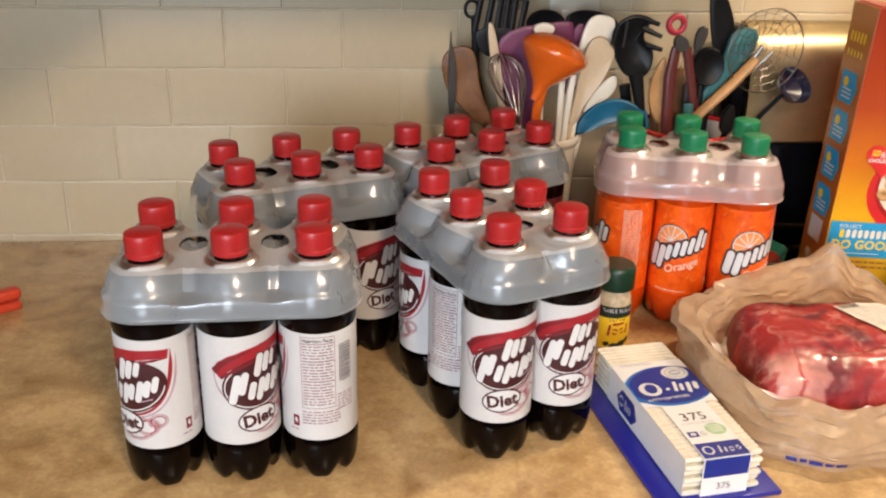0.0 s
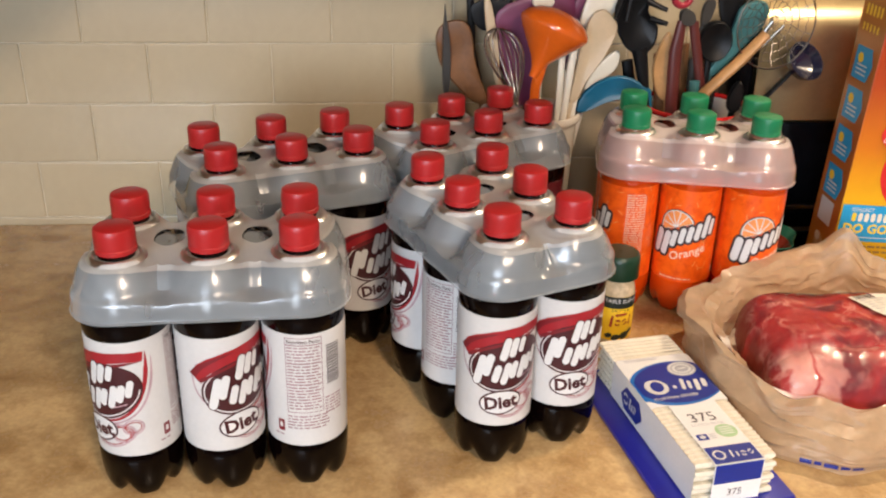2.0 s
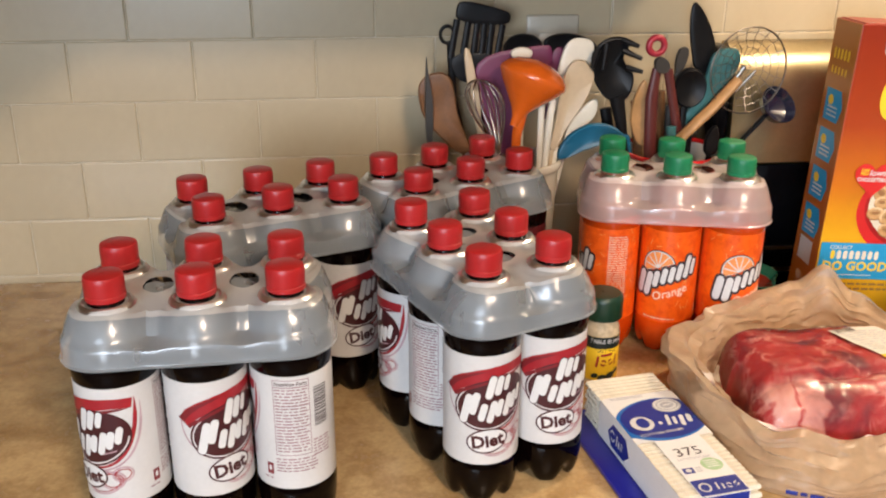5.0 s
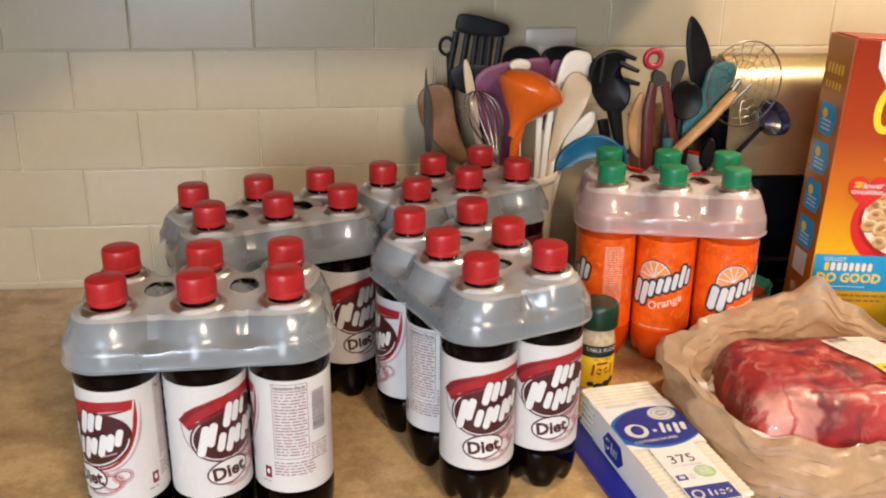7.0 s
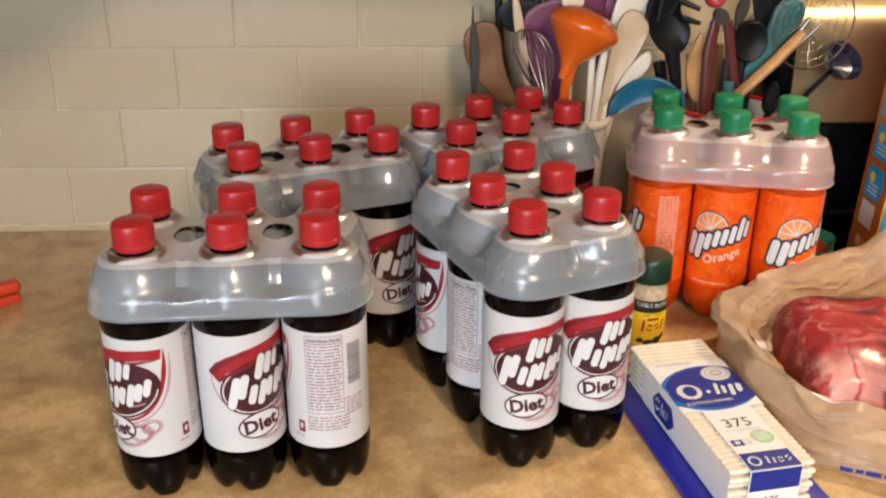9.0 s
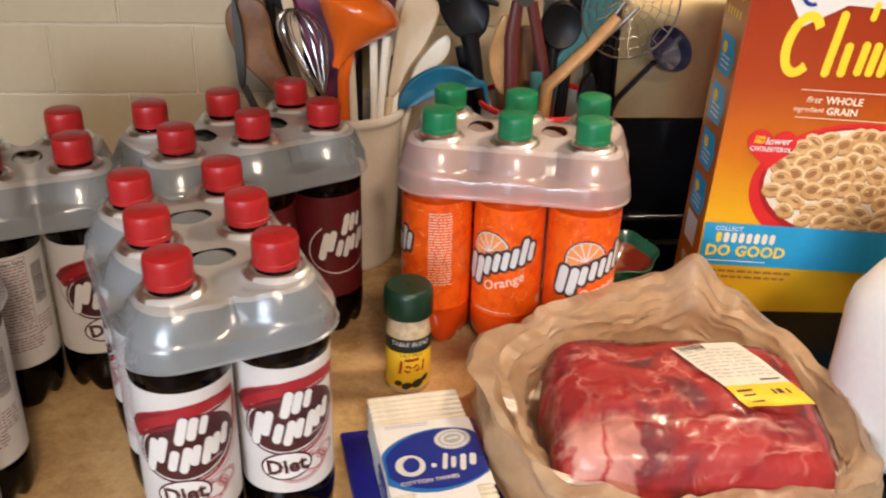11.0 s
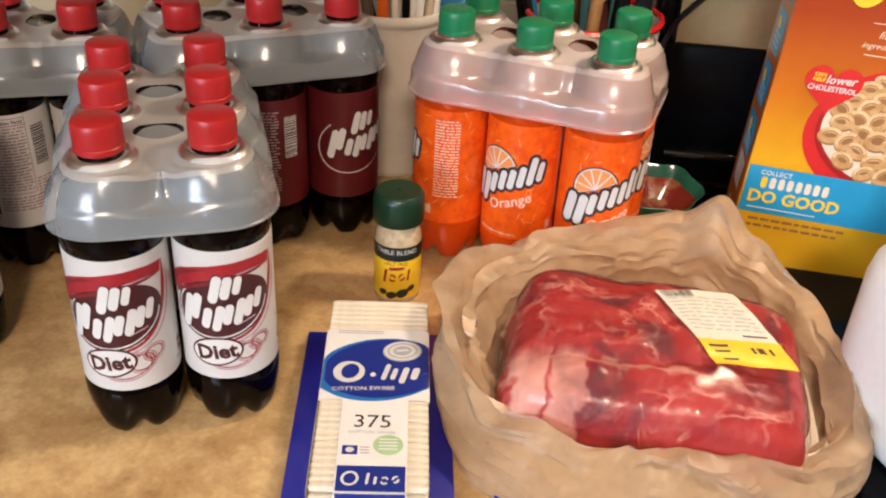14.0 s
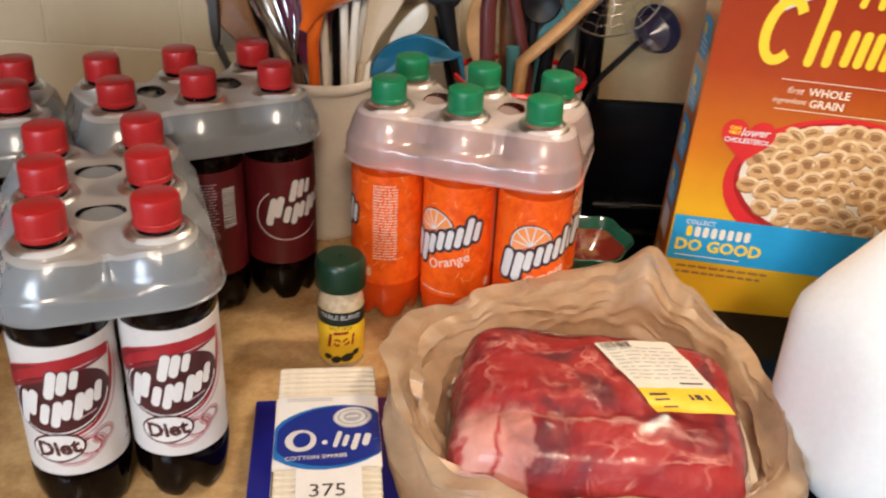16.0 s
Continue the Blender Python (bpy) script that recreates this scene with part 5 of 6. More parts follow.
# bowl of oat rings
cp.oval(0.138, 0.1440, 0.1010, 0.0690, M_BRIGHT_RED, 0, n=48)
cp.oval(0.138, 0.1490, 0.0920, 0.0600, M_DEEP_RED, 0.7, n=48)
cp.oval(0.139, 0.1510, 0.0890, 0.0560, M_CREAM_PRINT, 1.4, n=48)
rr = random.Random(42)
spots = []
for _ in range(6000):
    a, q = rr.uniform(0, 6.283), math.sqrt(rr.random())
    x, y = 0.139 + 0.082 * q * math.cos(a), 0.1520 + 0.050 * q * math.sin(a)
    if x < CW - 0.014 and all((x - p) ** 2 + (y - q2) ** 2 > 0.0118 ** 2 for p, q2 in spots):
        spots.append((x, y))
spots.sort(key=lambda p: -p[1])
for k, (x, y) in enumerate(spots):
    t, a, b = rr.uniform(-35, 35), rr.uniform(0.0098, 0.0118), rr.uniform(0.0070, 0.0098)
    lay = 2 + 3.6 * k / len(spots)
    cp.oval(x + 0.0004, y - 0.0016, a, b, M_OAT_DARK, lay, t, n=18)
    cp.ring(x, y, a * 0.98, b * 0.98, 0.0056, M_OAT, lay + 0.25, t, n=18)
    cp.ring(x - 0.0003, y + 0.0005, a * 0.90, b * 0.90, 0.0032, M_OAT_LIGHT, lay + 0.45, t, n=16, a0=15, a1=rr.uniform(150, 210))
    cp.ring(x, y, a * 0.62, b * 0.58, 0.0008, M_OAT_DARK, lay + 0.5, t, n=12, a0=20, a1=190)
# heart
heart = []
for k in range(48):
    t = 2 * math.pi * k / 48
    heart.append((0.0490 + 0.00150 * 16 * math.sin(t) ** 3, 0.1835 + 0.00150 * (13 * math.cos(t) - 5 * math.cos(2 * t) - 2 * math.cos(3 * t) - math.cos(4 * t))))
cp.poly(heart, M_BRIGHT_RED, 8)
cp.text("CAN", 0.0365, 0.1935, 0.0046, M_YELLOW_INK, 9, bold=0.0002)
cp.text("HELP", 0.0365, 0.1892, 0.0046, M_YELLOW_INK, 9, bold=0.0002)
cp.text("lower", 0.0542, 0.1905, 0.0105, M_WHITE_INK, 9, 3, shear=0.25, bold=0.0002)
cp.text("CHOLESTEROL", 0.0490, 0.1820, 0.0066, M_WHITE_INK, 9, bold=0.0002, squeeze=0.92)
# grain note and the maker's mark as plain shapes
cp.text("WHOLE", 0.1090, 0.2330, 0.0100, M_CREAM_PRINT, 1, bold=0.0002)
cp.text("GRAIN", 0.1090, 0.2225, 0.0100, M_CREAM_PRINT, 1, bold=0.0002)
cp.text("first", 0.0790, 0.2330, 0.0090, M_CREAM_PRINT, 1, shear=0.3)
cp.text("ingredient", 0.0760, 0.2235, 0.0072, M_CREAM_PRINT, 1, shear=0.3)
cp.rect(0.0650, 0.2420, 0.1900, 0.2427, M_CREAM_PRINT, 1)
cp.rect(0.0650, 0.2150, 0.1900, 0.2157, M_CREAM_PRINT, 1)
cp.ring(0.0560, 0.2840, 0.0180, 0.0310, 0.0090, M_YELLOW_INK, 1, -9, n=40, a0=42, a1=318)
for x0, y0, x1, y1, w in ((0.0830, 0.2590, 0.0890, 0.3130, 0.0080), (0.0980, 0.2600, 0.1000, 0.2850, 0.0080), (0.1560, 0.2610, 0.1580, 0.2890, 0.0070), (0.1720, 0.2610, 0.1740, 0.2880, 0.0070)):
    cp.bar(x0, y0, x1, y1, w, M_YELLOW_INK, 1)
for x in (0.1130, 0.1240, 0.1350, 0.1460, 0.1890, 0.2000, 0.2110):
    cp.bar(x, 0.2620, x + 0.0030, 0.2870, 0.0078, M_YELLOW_INK, 1)
for x in (0.1150, 0.1300, 0.1450, 0.1600):
    cp.bar(x, 0.3120, x + 0.0015, 0.3240, 0.0060, M_YELLOW_INK, 1)
cp.poly([(0.030, CH - 0.001), (CW - 0.0015, CH - 0.001), (CW - 0.0015, 0.318), (0.090, 0.322), (0.052, 0.300), (0.032, 0.330)], M_WHITE_INK, 0.5)
cp.ring(0.0560, 0.3280, 0.0100, 0.0095, 0.0035, M_BLUE_PRINT, 1.5, a0=0, a1=300)
part("front_print", cp.bm(on_box, BM_, step=0.05), BM_, cereal, "printed front with a bowl of oat rings", smooth=False)


def on_box_side(u, v, layer):
    return Vector((-0.0003 - 0.00025 * layer, CD - u, v))


cs = Print()
for k in range(4):
    z = 0.262 - 0.048 * k
    cs.poly([(0.012, z - 0.019), (0.050, z - 0.019), (0.058, z), (0.050, z + 0.019), (0.012, z + 0.019)], M_SKY_PRINT, 0)
    cs.oval(0.026, z + 0.006, 0.007, 0.006, M_YELLOW_INK, 1)
    for j in range(3):
        cs.rect(0.020, z - 0.003 - j * 0.005, 0.046, z - 0.001 - j * 0.005, M_WHITE_INK, 1)
cs.rect(0.014, 0.064, 0.050, 0.094, M_WHITE_INK, 0)
for k in range(5):
    cs.bar(0.014 + k * 0.009, 0.318, 0.014 + k * 0.009, 0.326, 0.005, M_YELLOW_INK, 0)
    cs.bar(0.014 + k * 0.009, 0.300, 0.014 + k * 0.009, 0.305, 0.004, M_YELLOW_INK, 0)
cs.oval(0.030, 0.034, 0.013, 0.016, M_OAT, 0)
cs.oval(0.026, 0.044, 0.007, 0.006, M_CREAM_PRINT, 1)
part("side_print", cs.bm(on_box_side, BM_, step=0.05), BM_, cereal, "side panel with blue tags", smooth=False)

# ---- milk jug on the range ----
M_MILK = mat("milky_jug_plastic", (0.92, 0.96, 0.97), 0.30, subsurface=0.08, vary=0.02, scale=20, bump=0.04, bump_scale=30)
jug = empty("milk_jug", pose(0.7230, 0.880, Z0 + 0.0025, 0, 0, 20), "white translucent plastic milk jug", "jug")


def squarish(r, a, z):
    q = (abs(math.cos(a)) ** 3.2 + abs(math.sin(a)) ** 3.2) ** (-1 / 3.2)
    f = 1.0 if z < 0.13 else max(0.0, 1 - (z - 0.13) / 0.05)
    return r * (1 + (q - 1) * f), z


part("body", lathe([(0.001, 0.004), (0.058, 0.0), (0.070, 0.004), (0.0755, 0.014), (0.0765, 0.04), (0.0765, 0.115), (0.0740, 0.130), (0.066, 0.150), (0.053, 0.175), (0.038, 0.200), (0.026, 0.218), (0.021, 0.226), (0.019, 0.232), (0.019, 0.242), (0.001, 0.242)], 72, warp=squarish), M_MILK, jug)
part("handle", tube([(0.030, 0.030, 0.205), (0.048, 0.048, 0.195), (0.058, 0.058, 0.165), (0.060, 0.060, 0.130), (0.052, 0.052, 0.105)], [0.011, 0.012, 0.0125, 0.012, 0.011], 14), M_MILK, jug)
part("cap", lathe([(0.0195, 0.230), (0.0215, 0.230), (0.0218, 0.246), (0.0205, 0.2485), (0.001, 0.249)], 40), M_BRIGHT_RED, jug, "red screw cap")

# ---- painted apple-shaped dish ----
M_DISH_RED = mat("red_glaze", (0.30, 0.035, 0.02), 0.18, second=(0.42, 0.19, 0.08), vary=0.2, scale=45, mix=(0.5, 0.62), coat=0.6)
M_DISH_GREEN = mat("green_glaze", (0.02, 0.16, 0.10), 0.18, vary=0.3, scale=40, coat=0.6)
dish = empty("painted_dish", pose(0.524, 1.166, Z0 + 0.0025, 8, 0, 0), "small red and green glazed dish", "dish")
scal = lambda r, a, z: (r * (1 + 0.06 * math.cos(6 * a) * (z > 0.012)), z)
part("outside", lathe([(0.001, 0.004), (0.018, 0.003), (0.024, 0.008), (0.034, 0.026), (0.040, 0.040), (0.0415, 0.0415), (0.0405, 0.0425), (0.0385, 0.0402), (0.0335, 0.0305)], 48, warp=scal), M_DISH_GREEN, dish, "green glazed outside and rim")
part("inside", lathe([(0.0335, 0.0304), (0.030, 0.024), (0.020, 0.012), (0.001, 0.009)], 48, warp=scal), M_DISH_RED, dish, "red painted inside")

# ---- red plastic clip at the far end of the worktop ----
M_CLIP = mat("red_orange_plastic", (0.62, 0.055, 0.02), 0.35, vary=0.1, scale=30)
clip_ob = empty("bag_clip", pose(-0.430, 1.100, Z0, 0, 0, 35), "small red-orange plastic bag clip", "clip")
part("jaw", box(-0.045, 0.030, -0.010, 0.010, 0.0, 0.011, 0.003, 3), M_CLIP, clip_ob)
part("lever", box(-0.005, 0.032, -0.009, 0.009, 0.013, 0.026, 0.004, 3), M_CLIP, clip_ob)
part("hinge", box(-0.012, 0.004, -0.007, 0.007, 0.008, 0.022, 0.003, 3), M_CLIP, clip_ob)

# ---- socket plate ----
M_PLATE = mat("white_plate_plastic", (0.50, 0.44, 0.34), 0.3, vary=0.03, scale=20)
plate = empty("socket_plate", pose(0.295, YW - 0.0002, 1.194), "white wall socket plate on the tiles", "socket")
part("plate", box(-0.035, 0.035, -0.006, 0.0, -0.057, 0.057, 0.003, 3), M_PLATE, plate)
for z in (-0.020, 0.020):
    part("outlet", box(-0.017, 0.017, -0.0075, -0.0055, z - 0.014, z + 0.014, 0.001, 2), M_PLATE, plate)

# ---- crocks of kitchen tools ----
M_CROCK = mat("cream_stoneware", (0.66, 0.60, 0.50), 0.25, vary=0.08, scale=25, coat=0.5, bump=0.04, bump_scale=30)
M_ENAMEL = mat("white_enamel", (0.74, 0.70, 0.64), 0.22, second=(0.30, 0.24, 0.20), vary=0.06, scale=70, mix=(0.62, 0.70), coat=0.5)
M_RED_RIM = mat("red_enamel", (0.60, 0.015, 0.015), 0.2, vary=0.1, scale=30, coat=0.5)
M_BLACK_NYLON = mat("black_nylon", (0.005, 0.005, 0.006), 0.42, vary=0.3, scale=40, spec=0.22)
M_WOOD_DARK = mat("oiled_wood", (0.20, 0.085, 0.030), 0.5, vary=0.35, scale=26, bump=0.1, bump_scale=90)
M_WOOD_LIGHT = mat("pale_wood", (0.52, 0.28, 0.11), 0.5, vary=0.25, scale=26, bump=0.1, bump_scale=90)
M_PURPLE = mat("purple_silicone", (0.15, 0.020, 0.070), 0.45, vary=0.12, scale=20)
M_ORANGE_TOOL = mat("orange_nylon", (0.70, 0.12, 0.010), 0.22, vary=0.10, scale=20, coat=0.4)
M_CREAM_TOOL = mat("cream_plastic", (0.74, 0.68, 0.56), 0.4, vary=0.06, scale=20)
M_BEIGE_TOOL = mat("beige_silicone", (0.55, 0.42, 0.27), 0.45, vary=0.12, scale=20)
M_BLUE_TOOL = mat("blue_silicone", (0.004, 0.10, 0.19), 0.42, vary=0.12, scale=20)
M_TEAL_TOOL = mat("teal_silicone", (0.035, 0.14, 0.15), 0.42, vary=0.12, scale=20)
M_MAROON_TOOL = mat("maroon_plastic", (0.085, 0.016, 0.014), 0.35, vary=0.1, scale=20)
M_RED_TOOL = mat("red_silicone", (0.30, 0.018, 0.035), 0.35, vary=0.1, scale=20)
M_WIRE = mat("steel_wire", (0.62, 0.60, 0.57), 0.22, 1.0, vary=0.1, scale=40)
M_OLD_WIRE = mat("dark_steel_wire", (0.26, 0.23, 0.20), 0.35, 1.0, vary=0.2, scale=40)
M_BLADE = mat("dark_grey_blade", (0.06, 0.055, 0.05), 0.35, 0.4, vary=0.1, scale=30)

CROCK, POT = Vector((0.236, 1.246, Z0)), Vector((0.440, 1.234, Z0))
crock = empty("utensil_crock", Matrix.Translation(CROCK), "cream stoneware crock full of kitchen tools", "crock")
part("body", lathe([(0.001, 0.0), (0.044, 0.0), (0.047, 0.003), (0.0485, 0.010), (0.056, 0.164), (0.0575, 0.169), (0.0545, 0.169), (0.0530, 0.164), (0.0455, 0.012), (0.001, 0.008)], 56), M_CROCK, crock)
part("rim", lathe([(0.0545, 0.1686), (0.0577, 0.1688), (0.0600, 0.172), (0.0612, 0.176), (0.0600, 0.180), (0.0570, 0.181), (0.0545, 0.177), (0.0540, 0.1690)], 56), M_CROCK, crock, "rolled cream rim")
pot = empty("utensil_pot", Matrix.Translation(POT), "white enamel pot with a red rim holding tools", "pot")
part("body", lathe([(0.001, 0.0), (0.050, 0.0), (0.054, 0.004), (0.066, 0.186), (0.064, 0.187), (0.052, 0.008), (0.001, 0.006)], 56), M_ENAMEL, pot)
part("rim", lathe([(0.0640, 0.1855), (0.0680, 0.1860), (0.0690, 0.1885), (0.0680, 0.1910), (0.0650, 0.1915), (0.0635, 0.1890), (0.0640, 0.1855)], 56), M_RED_RIM, pot, "red enamel rim")


def flat(pts, thick, bow=0.0):
    """A flat head with rounded edges from an outline of places; bow hollows it."""
    bm = bmesh.new()
    ps = [Vector(p) for p in pts]
    # round the outline by cutting corners twice
    for _ in range(2):
        ps = [q for a, b in zip(ps, ps[1:] + ps[:1]) for q in (a * 0.75 + b * 0.25, a * 0.25 + b * 0.75)]
    mid = sum(ps, Vector()) / len(ps)
    rows = []
    for inset, dy in ((1.0, 0.0), (0.97, -0.35), (0.90, -0.5)):
        rows.append([bm.verts.new(mid + (p - mid) * inset + Vector((0, thick * dy + bow * (1 - inset) * 0, 0))) for p in ps])
    inner = [bm.verts.new(mid + (p - mid) * 0.5 + Vector((0, -thick * 0.5 + bow * 0.7, 0))) for p in ps]
    c = bm.verts.new(mid + Vector((0, -thick * 0.5 + bow, 0)))
    back = [bm.verts.new(mid + (p - mid) * 0.97 + Vector((0, thick * 0.5, 0))) for p in ps]
    cb2 = bm.verts.new(mid + Vector((0, thick * 0.5 + bow, 0)))
    n = len(ps)
    for lo, hi in ((rows[0], rows[1]), (rows[1], rows[2]), (rows[2], inner), (back, rows[0])):
        for k in range(n):
            bm.faces.new((lo[k], lo[(k + 1) % n], hi[(k + 1) % n], hi[k]))
    for k in range(n):
        bm.faces.new((inner[k], inner[(k + 1) % n], c))
        bm.faces.new((back[(k + 1) % n], back[k], cb2))
    bmesh.ops.recalc_face_normals(bm, faces=bm.faces[:])
    return bm


def egg(c, a, b, turn=0.0, n=14):
    """Outline of an oval in the upright plane through c."""
    t = radians(turn)
    return [(c[0] + a * math.cos(q) * math.cos(t) - b * math.sin(q) * math.sin(t), c[1], c[2] + a * math.cos(q) * math.sin(t) + b * math.sin(q) * math.cos(t)) for q in (2 * math.pi * k / n for k in range(n))]


def into(home, dx, dy):
    """Where a handle rests inside a crock."""
    return home + Vector((dx, dy, 0.016))


def tool(name, label, category="kitchen tool"):
    return empty(name, Matrix(), label, category, "kitchen tools in the crocks")


def simple(name, label, head, head_m, neck, home, dx, dy, handle_m, r=0.0042):
    t = tool(name, label)
    part("head", head, head_m, t)
    part("handle", tube([neck, (Vector(neck) + into(home, dx, dy)) / 2, into(home, dx, dy)], r, 10, flat=0.7), handle_m, t)
    return t


# slotted turner: a tip bar, fingers between the slots and a root
turner = tool("slotted_turner", "black nylon slotted turner with a long handle")
part("tip", flat([(0.1590, 1.2500, 1.2700), (0.1660, 1.2500, 1.2800), (0.2210, 1.2500, 1.2660), (0.2280, 1.2500, 1.2600), (0.2240, 1.2500, 1.2470), (0.1590, 1.2500, 1.2520)], 0.003), M_BLACK_NYLON, turner)
for a, b in (((0.1610, 1.2500, 1.2560), (0.1530, 1.2500, 1.2100)), ((0.1750, 1.2500, 1.2540), (0.1680, 1.2500, 1.2100)), ((0.1860, 1.2500, 1.2530), (0.1810, 1.2500, 1.2100)), ((0.1950, 1.2500, 1.2520), (0.1910, 1.2500, 1.2100)), ((0.2040, 1.2500, 1.2500), (0.2000, 1.2500, 1.2100)), ((0.2170, 1.2500, 1.2490), (0.2110, 1.2500, 1.2100))):
    part("finger", tube([a, b], [0.0042, 0.0042], 8, flat=0.35), M_BLACK_NYLON, turner)
part("root", flat([(0.1510, 1.2500, 1.2160), (0.2150, 1.2500, 1.2150), (0.2050, 1.2500, 1.1930), (0.1770, 1.2500, 1.1750), (0.1570, 1.2500, 1.1860)], 0.003), M_BLACK_NYLON, turner)
part("handle", tube([(0.1790, 1.2500, 1.1820), into(CROCK, 0.01, 0.03)], 0.005, 10, flat=0.6), M_BLACK_NYLON, turner)
hook = tool("skimmer", "black nylon tool with a hanging loop")
part("loop", tube([Vector((0.1500, 1.2620, 1.2360)) + Vector((0.0085 * math.cos(q), 0, 0.0105 * math.sin(q))) for q in (2 * math.pi * k / 18 for k in range(19))], 0.0022, 8), M_BLACK_NYLON, hook)
part("handle", tube([(0.1540, 1.2620, 1.2280), (0.1580, 1.2620, 1.1550), into(CROCK, -0.02, 0.03)], 0.0048, 10, flat=0.6), M_BLACK_NYLON, hook)
simple("bread_knife", "dark narrow blade standing edge-on", flat([(0.1220, 1.2400, 1.2210), (0.1240, 1.2400, 1.1950), (0.1310, 1.2400, 1.1600), (0.1300, 1.2400, 1.0980), (0.1210, 1.2400, 1.0980), (0.1200, 1.2400, 1.1740)], 0.010), M_BLADE, (0.1270, 1.2400, 1.1020), CROCK, -0.03, 0.0, M_BLADE)
simple("wooden_spoon", "dark oiled wooden spoon with a broad bowl", flat([(0.1110, 1.2460, 1.1660), (0.1140, 1.2460, 1.1820), (0.1260, 1.2460, 1.1920), (0.1470, 1.2460, 1.1930), (0.1570, 1.2460, 1.1780), (0.1620, 1.2460, 1.1350), (0.1830, 1.2460, 1.0900), (0.1630, 1.2460, 1.0870), (0.1410, 1.2460, 1.1090), (0.1190, 1.2460, 1.1330)], 0.007, 0.004), M_WOOD_DARK, (0.1710, 1.2460, 1.0950), CROCK, 0.01, 0.01, M_WOOD_DARK, 0.006)
simple("wooden_spatula", "pale wooden stick handle", flat([(0.1650, 1.2360, 1.2220), (0.1750, 1.2360, 1.2250), (0.1860, 1.2360, 1.1740), (0.1920, 1.2360, 1.1310), (0.1810, 1.2360, 1.1310)], 0.005), M_BEIGE_TOOL, (0.1860, 1.2360, 1.1340), CROCK, 0.01, 0.0, M_BEIGE_TOOL)
simple("purple_spatula", "broad purple silicone sheet spatula", flat([(0.1790, 1.2440, 1.2120), (0.2710, 1.2440, 1.2260), (0.2790, 1.2440, 1.2210), (0.2810, 1.2440, 1.1930), (0.2490, 1.2440, 1.1570), (0.2370, 1.2440, 1.0830), (0.2110, 1.2440, 1.0840), (0.1870, 1.2440, 1.1580)], 0.003), M_PURPLE, (0.2240, 1.2440, 1.0870), CROCK, 0.0, 0.02, M_PURPLE)
simple("magenta_spatula", "dark magenta silicone spatula", flat([(0.2790, 1.2520, 1.2180), (0.2970, 1.2520, 1.2220), (0.2960, 1.2520, 1.1910), (0.2870, 1.2520, 1.1620), (0.2760, 1.2520, 1.1620)], 0.003), M_PURPLE, (0.2820, 1.2520, 1.1660), CROCK, 0.02, 0.02, M_PURPLE)
simple("serving_ladle", "black nylon ladle with a deep bowl", flat(egg((0.2450, 1.2580, 1.2180), 0.026, 0.019), 0.010, 0.006), M_BLACK_NYLON, (0.2460, 1.2580, 1.2050), CROCK, 0.01, 0.03, M_BLACK_NYLON)
simple("serving_spoon", "black nylon serving spoon", flat(egg((0.3050, 1.2580, 1.2200), 0.036, 0.016, -8), 0.008, 0.005), M_BLACK_NYLON, (0.2970, 1.2580, 1.2100), CROCK, 0.02, 0.03, M_BLACK_NYLON)
# pale oval just above the ladle's dome, shaped in place of its white highlight
simple("ladle_highlight_oval", "cream oval standing in for the ladle's top highlight", flat(egg((0.2390, 1.2360, 1.2160), 0.014, 0.008), 0.006), M_CREAM_TOOL, (0.2360, 1.2300, 1.2080), CROCK, 0.01, -0.01, M_CREAM_TOOL)

# orange ladle, its cup flaring from the stem
ladle = tool("orange_ladle", "glossy orange nylon ladle")
cup = lathe([(0.0050, -0.060), (0.0062, -0.050), (0.0120, -0.038), (0.0240, -0.024), (0.0360, -0.010), (0.0420, -0.001), (0.0428, 0.002), (0.0415, 0.006), (0.0360, 0.013), (0.0260, 0.019), (0.0130, 0.023), (0.001, 0.024)], 44)
cup.transform(Matrix.Translation((0.2470, 1.2050, 1.1900)) @ pose(0, 0, 0, -6, 22, 0))
part("cup", cup, M_ORANGE_TOOL, ladle)
part("stem", tube([(0.2380, 1.2050, 1.1620), (0.2310, 1.2100, 1.1200), into(CROCK, -0.005, -0.015)], [0.0085, 0.006, 0.0055], 12, flat=0.7), M_ORANGE_TOOL, ladle)

whisk = tool("balloon_whisk", "steel balloon whisk with thin wire loops")
top, foot = Vector((0.1830, 1.2120, 1.1890)), Vector((0.2120, 1.2180, 1.0940))
for k in range(7):
    a = math.pi * k / 7
    pts = []
    for j in range(25):
        q = 2 * math.pi * j / 24
        s = (0.5 - 0.5 * math.cos(q)) ** 0.85
        pts.append(foot + (top - foot) * s + Vector((math.cos(a), math.sin(a), 0)) * 0.031 * math.sin(q) * s ** 0.7)
    part("wire_loop", tube(pts, 0.0008, 6), M_WIRE, whisk)
part("handle", tube([foot, into(CROCK, 0.0, -0.01)], 0.006, 12), M_WIRE, whisk)

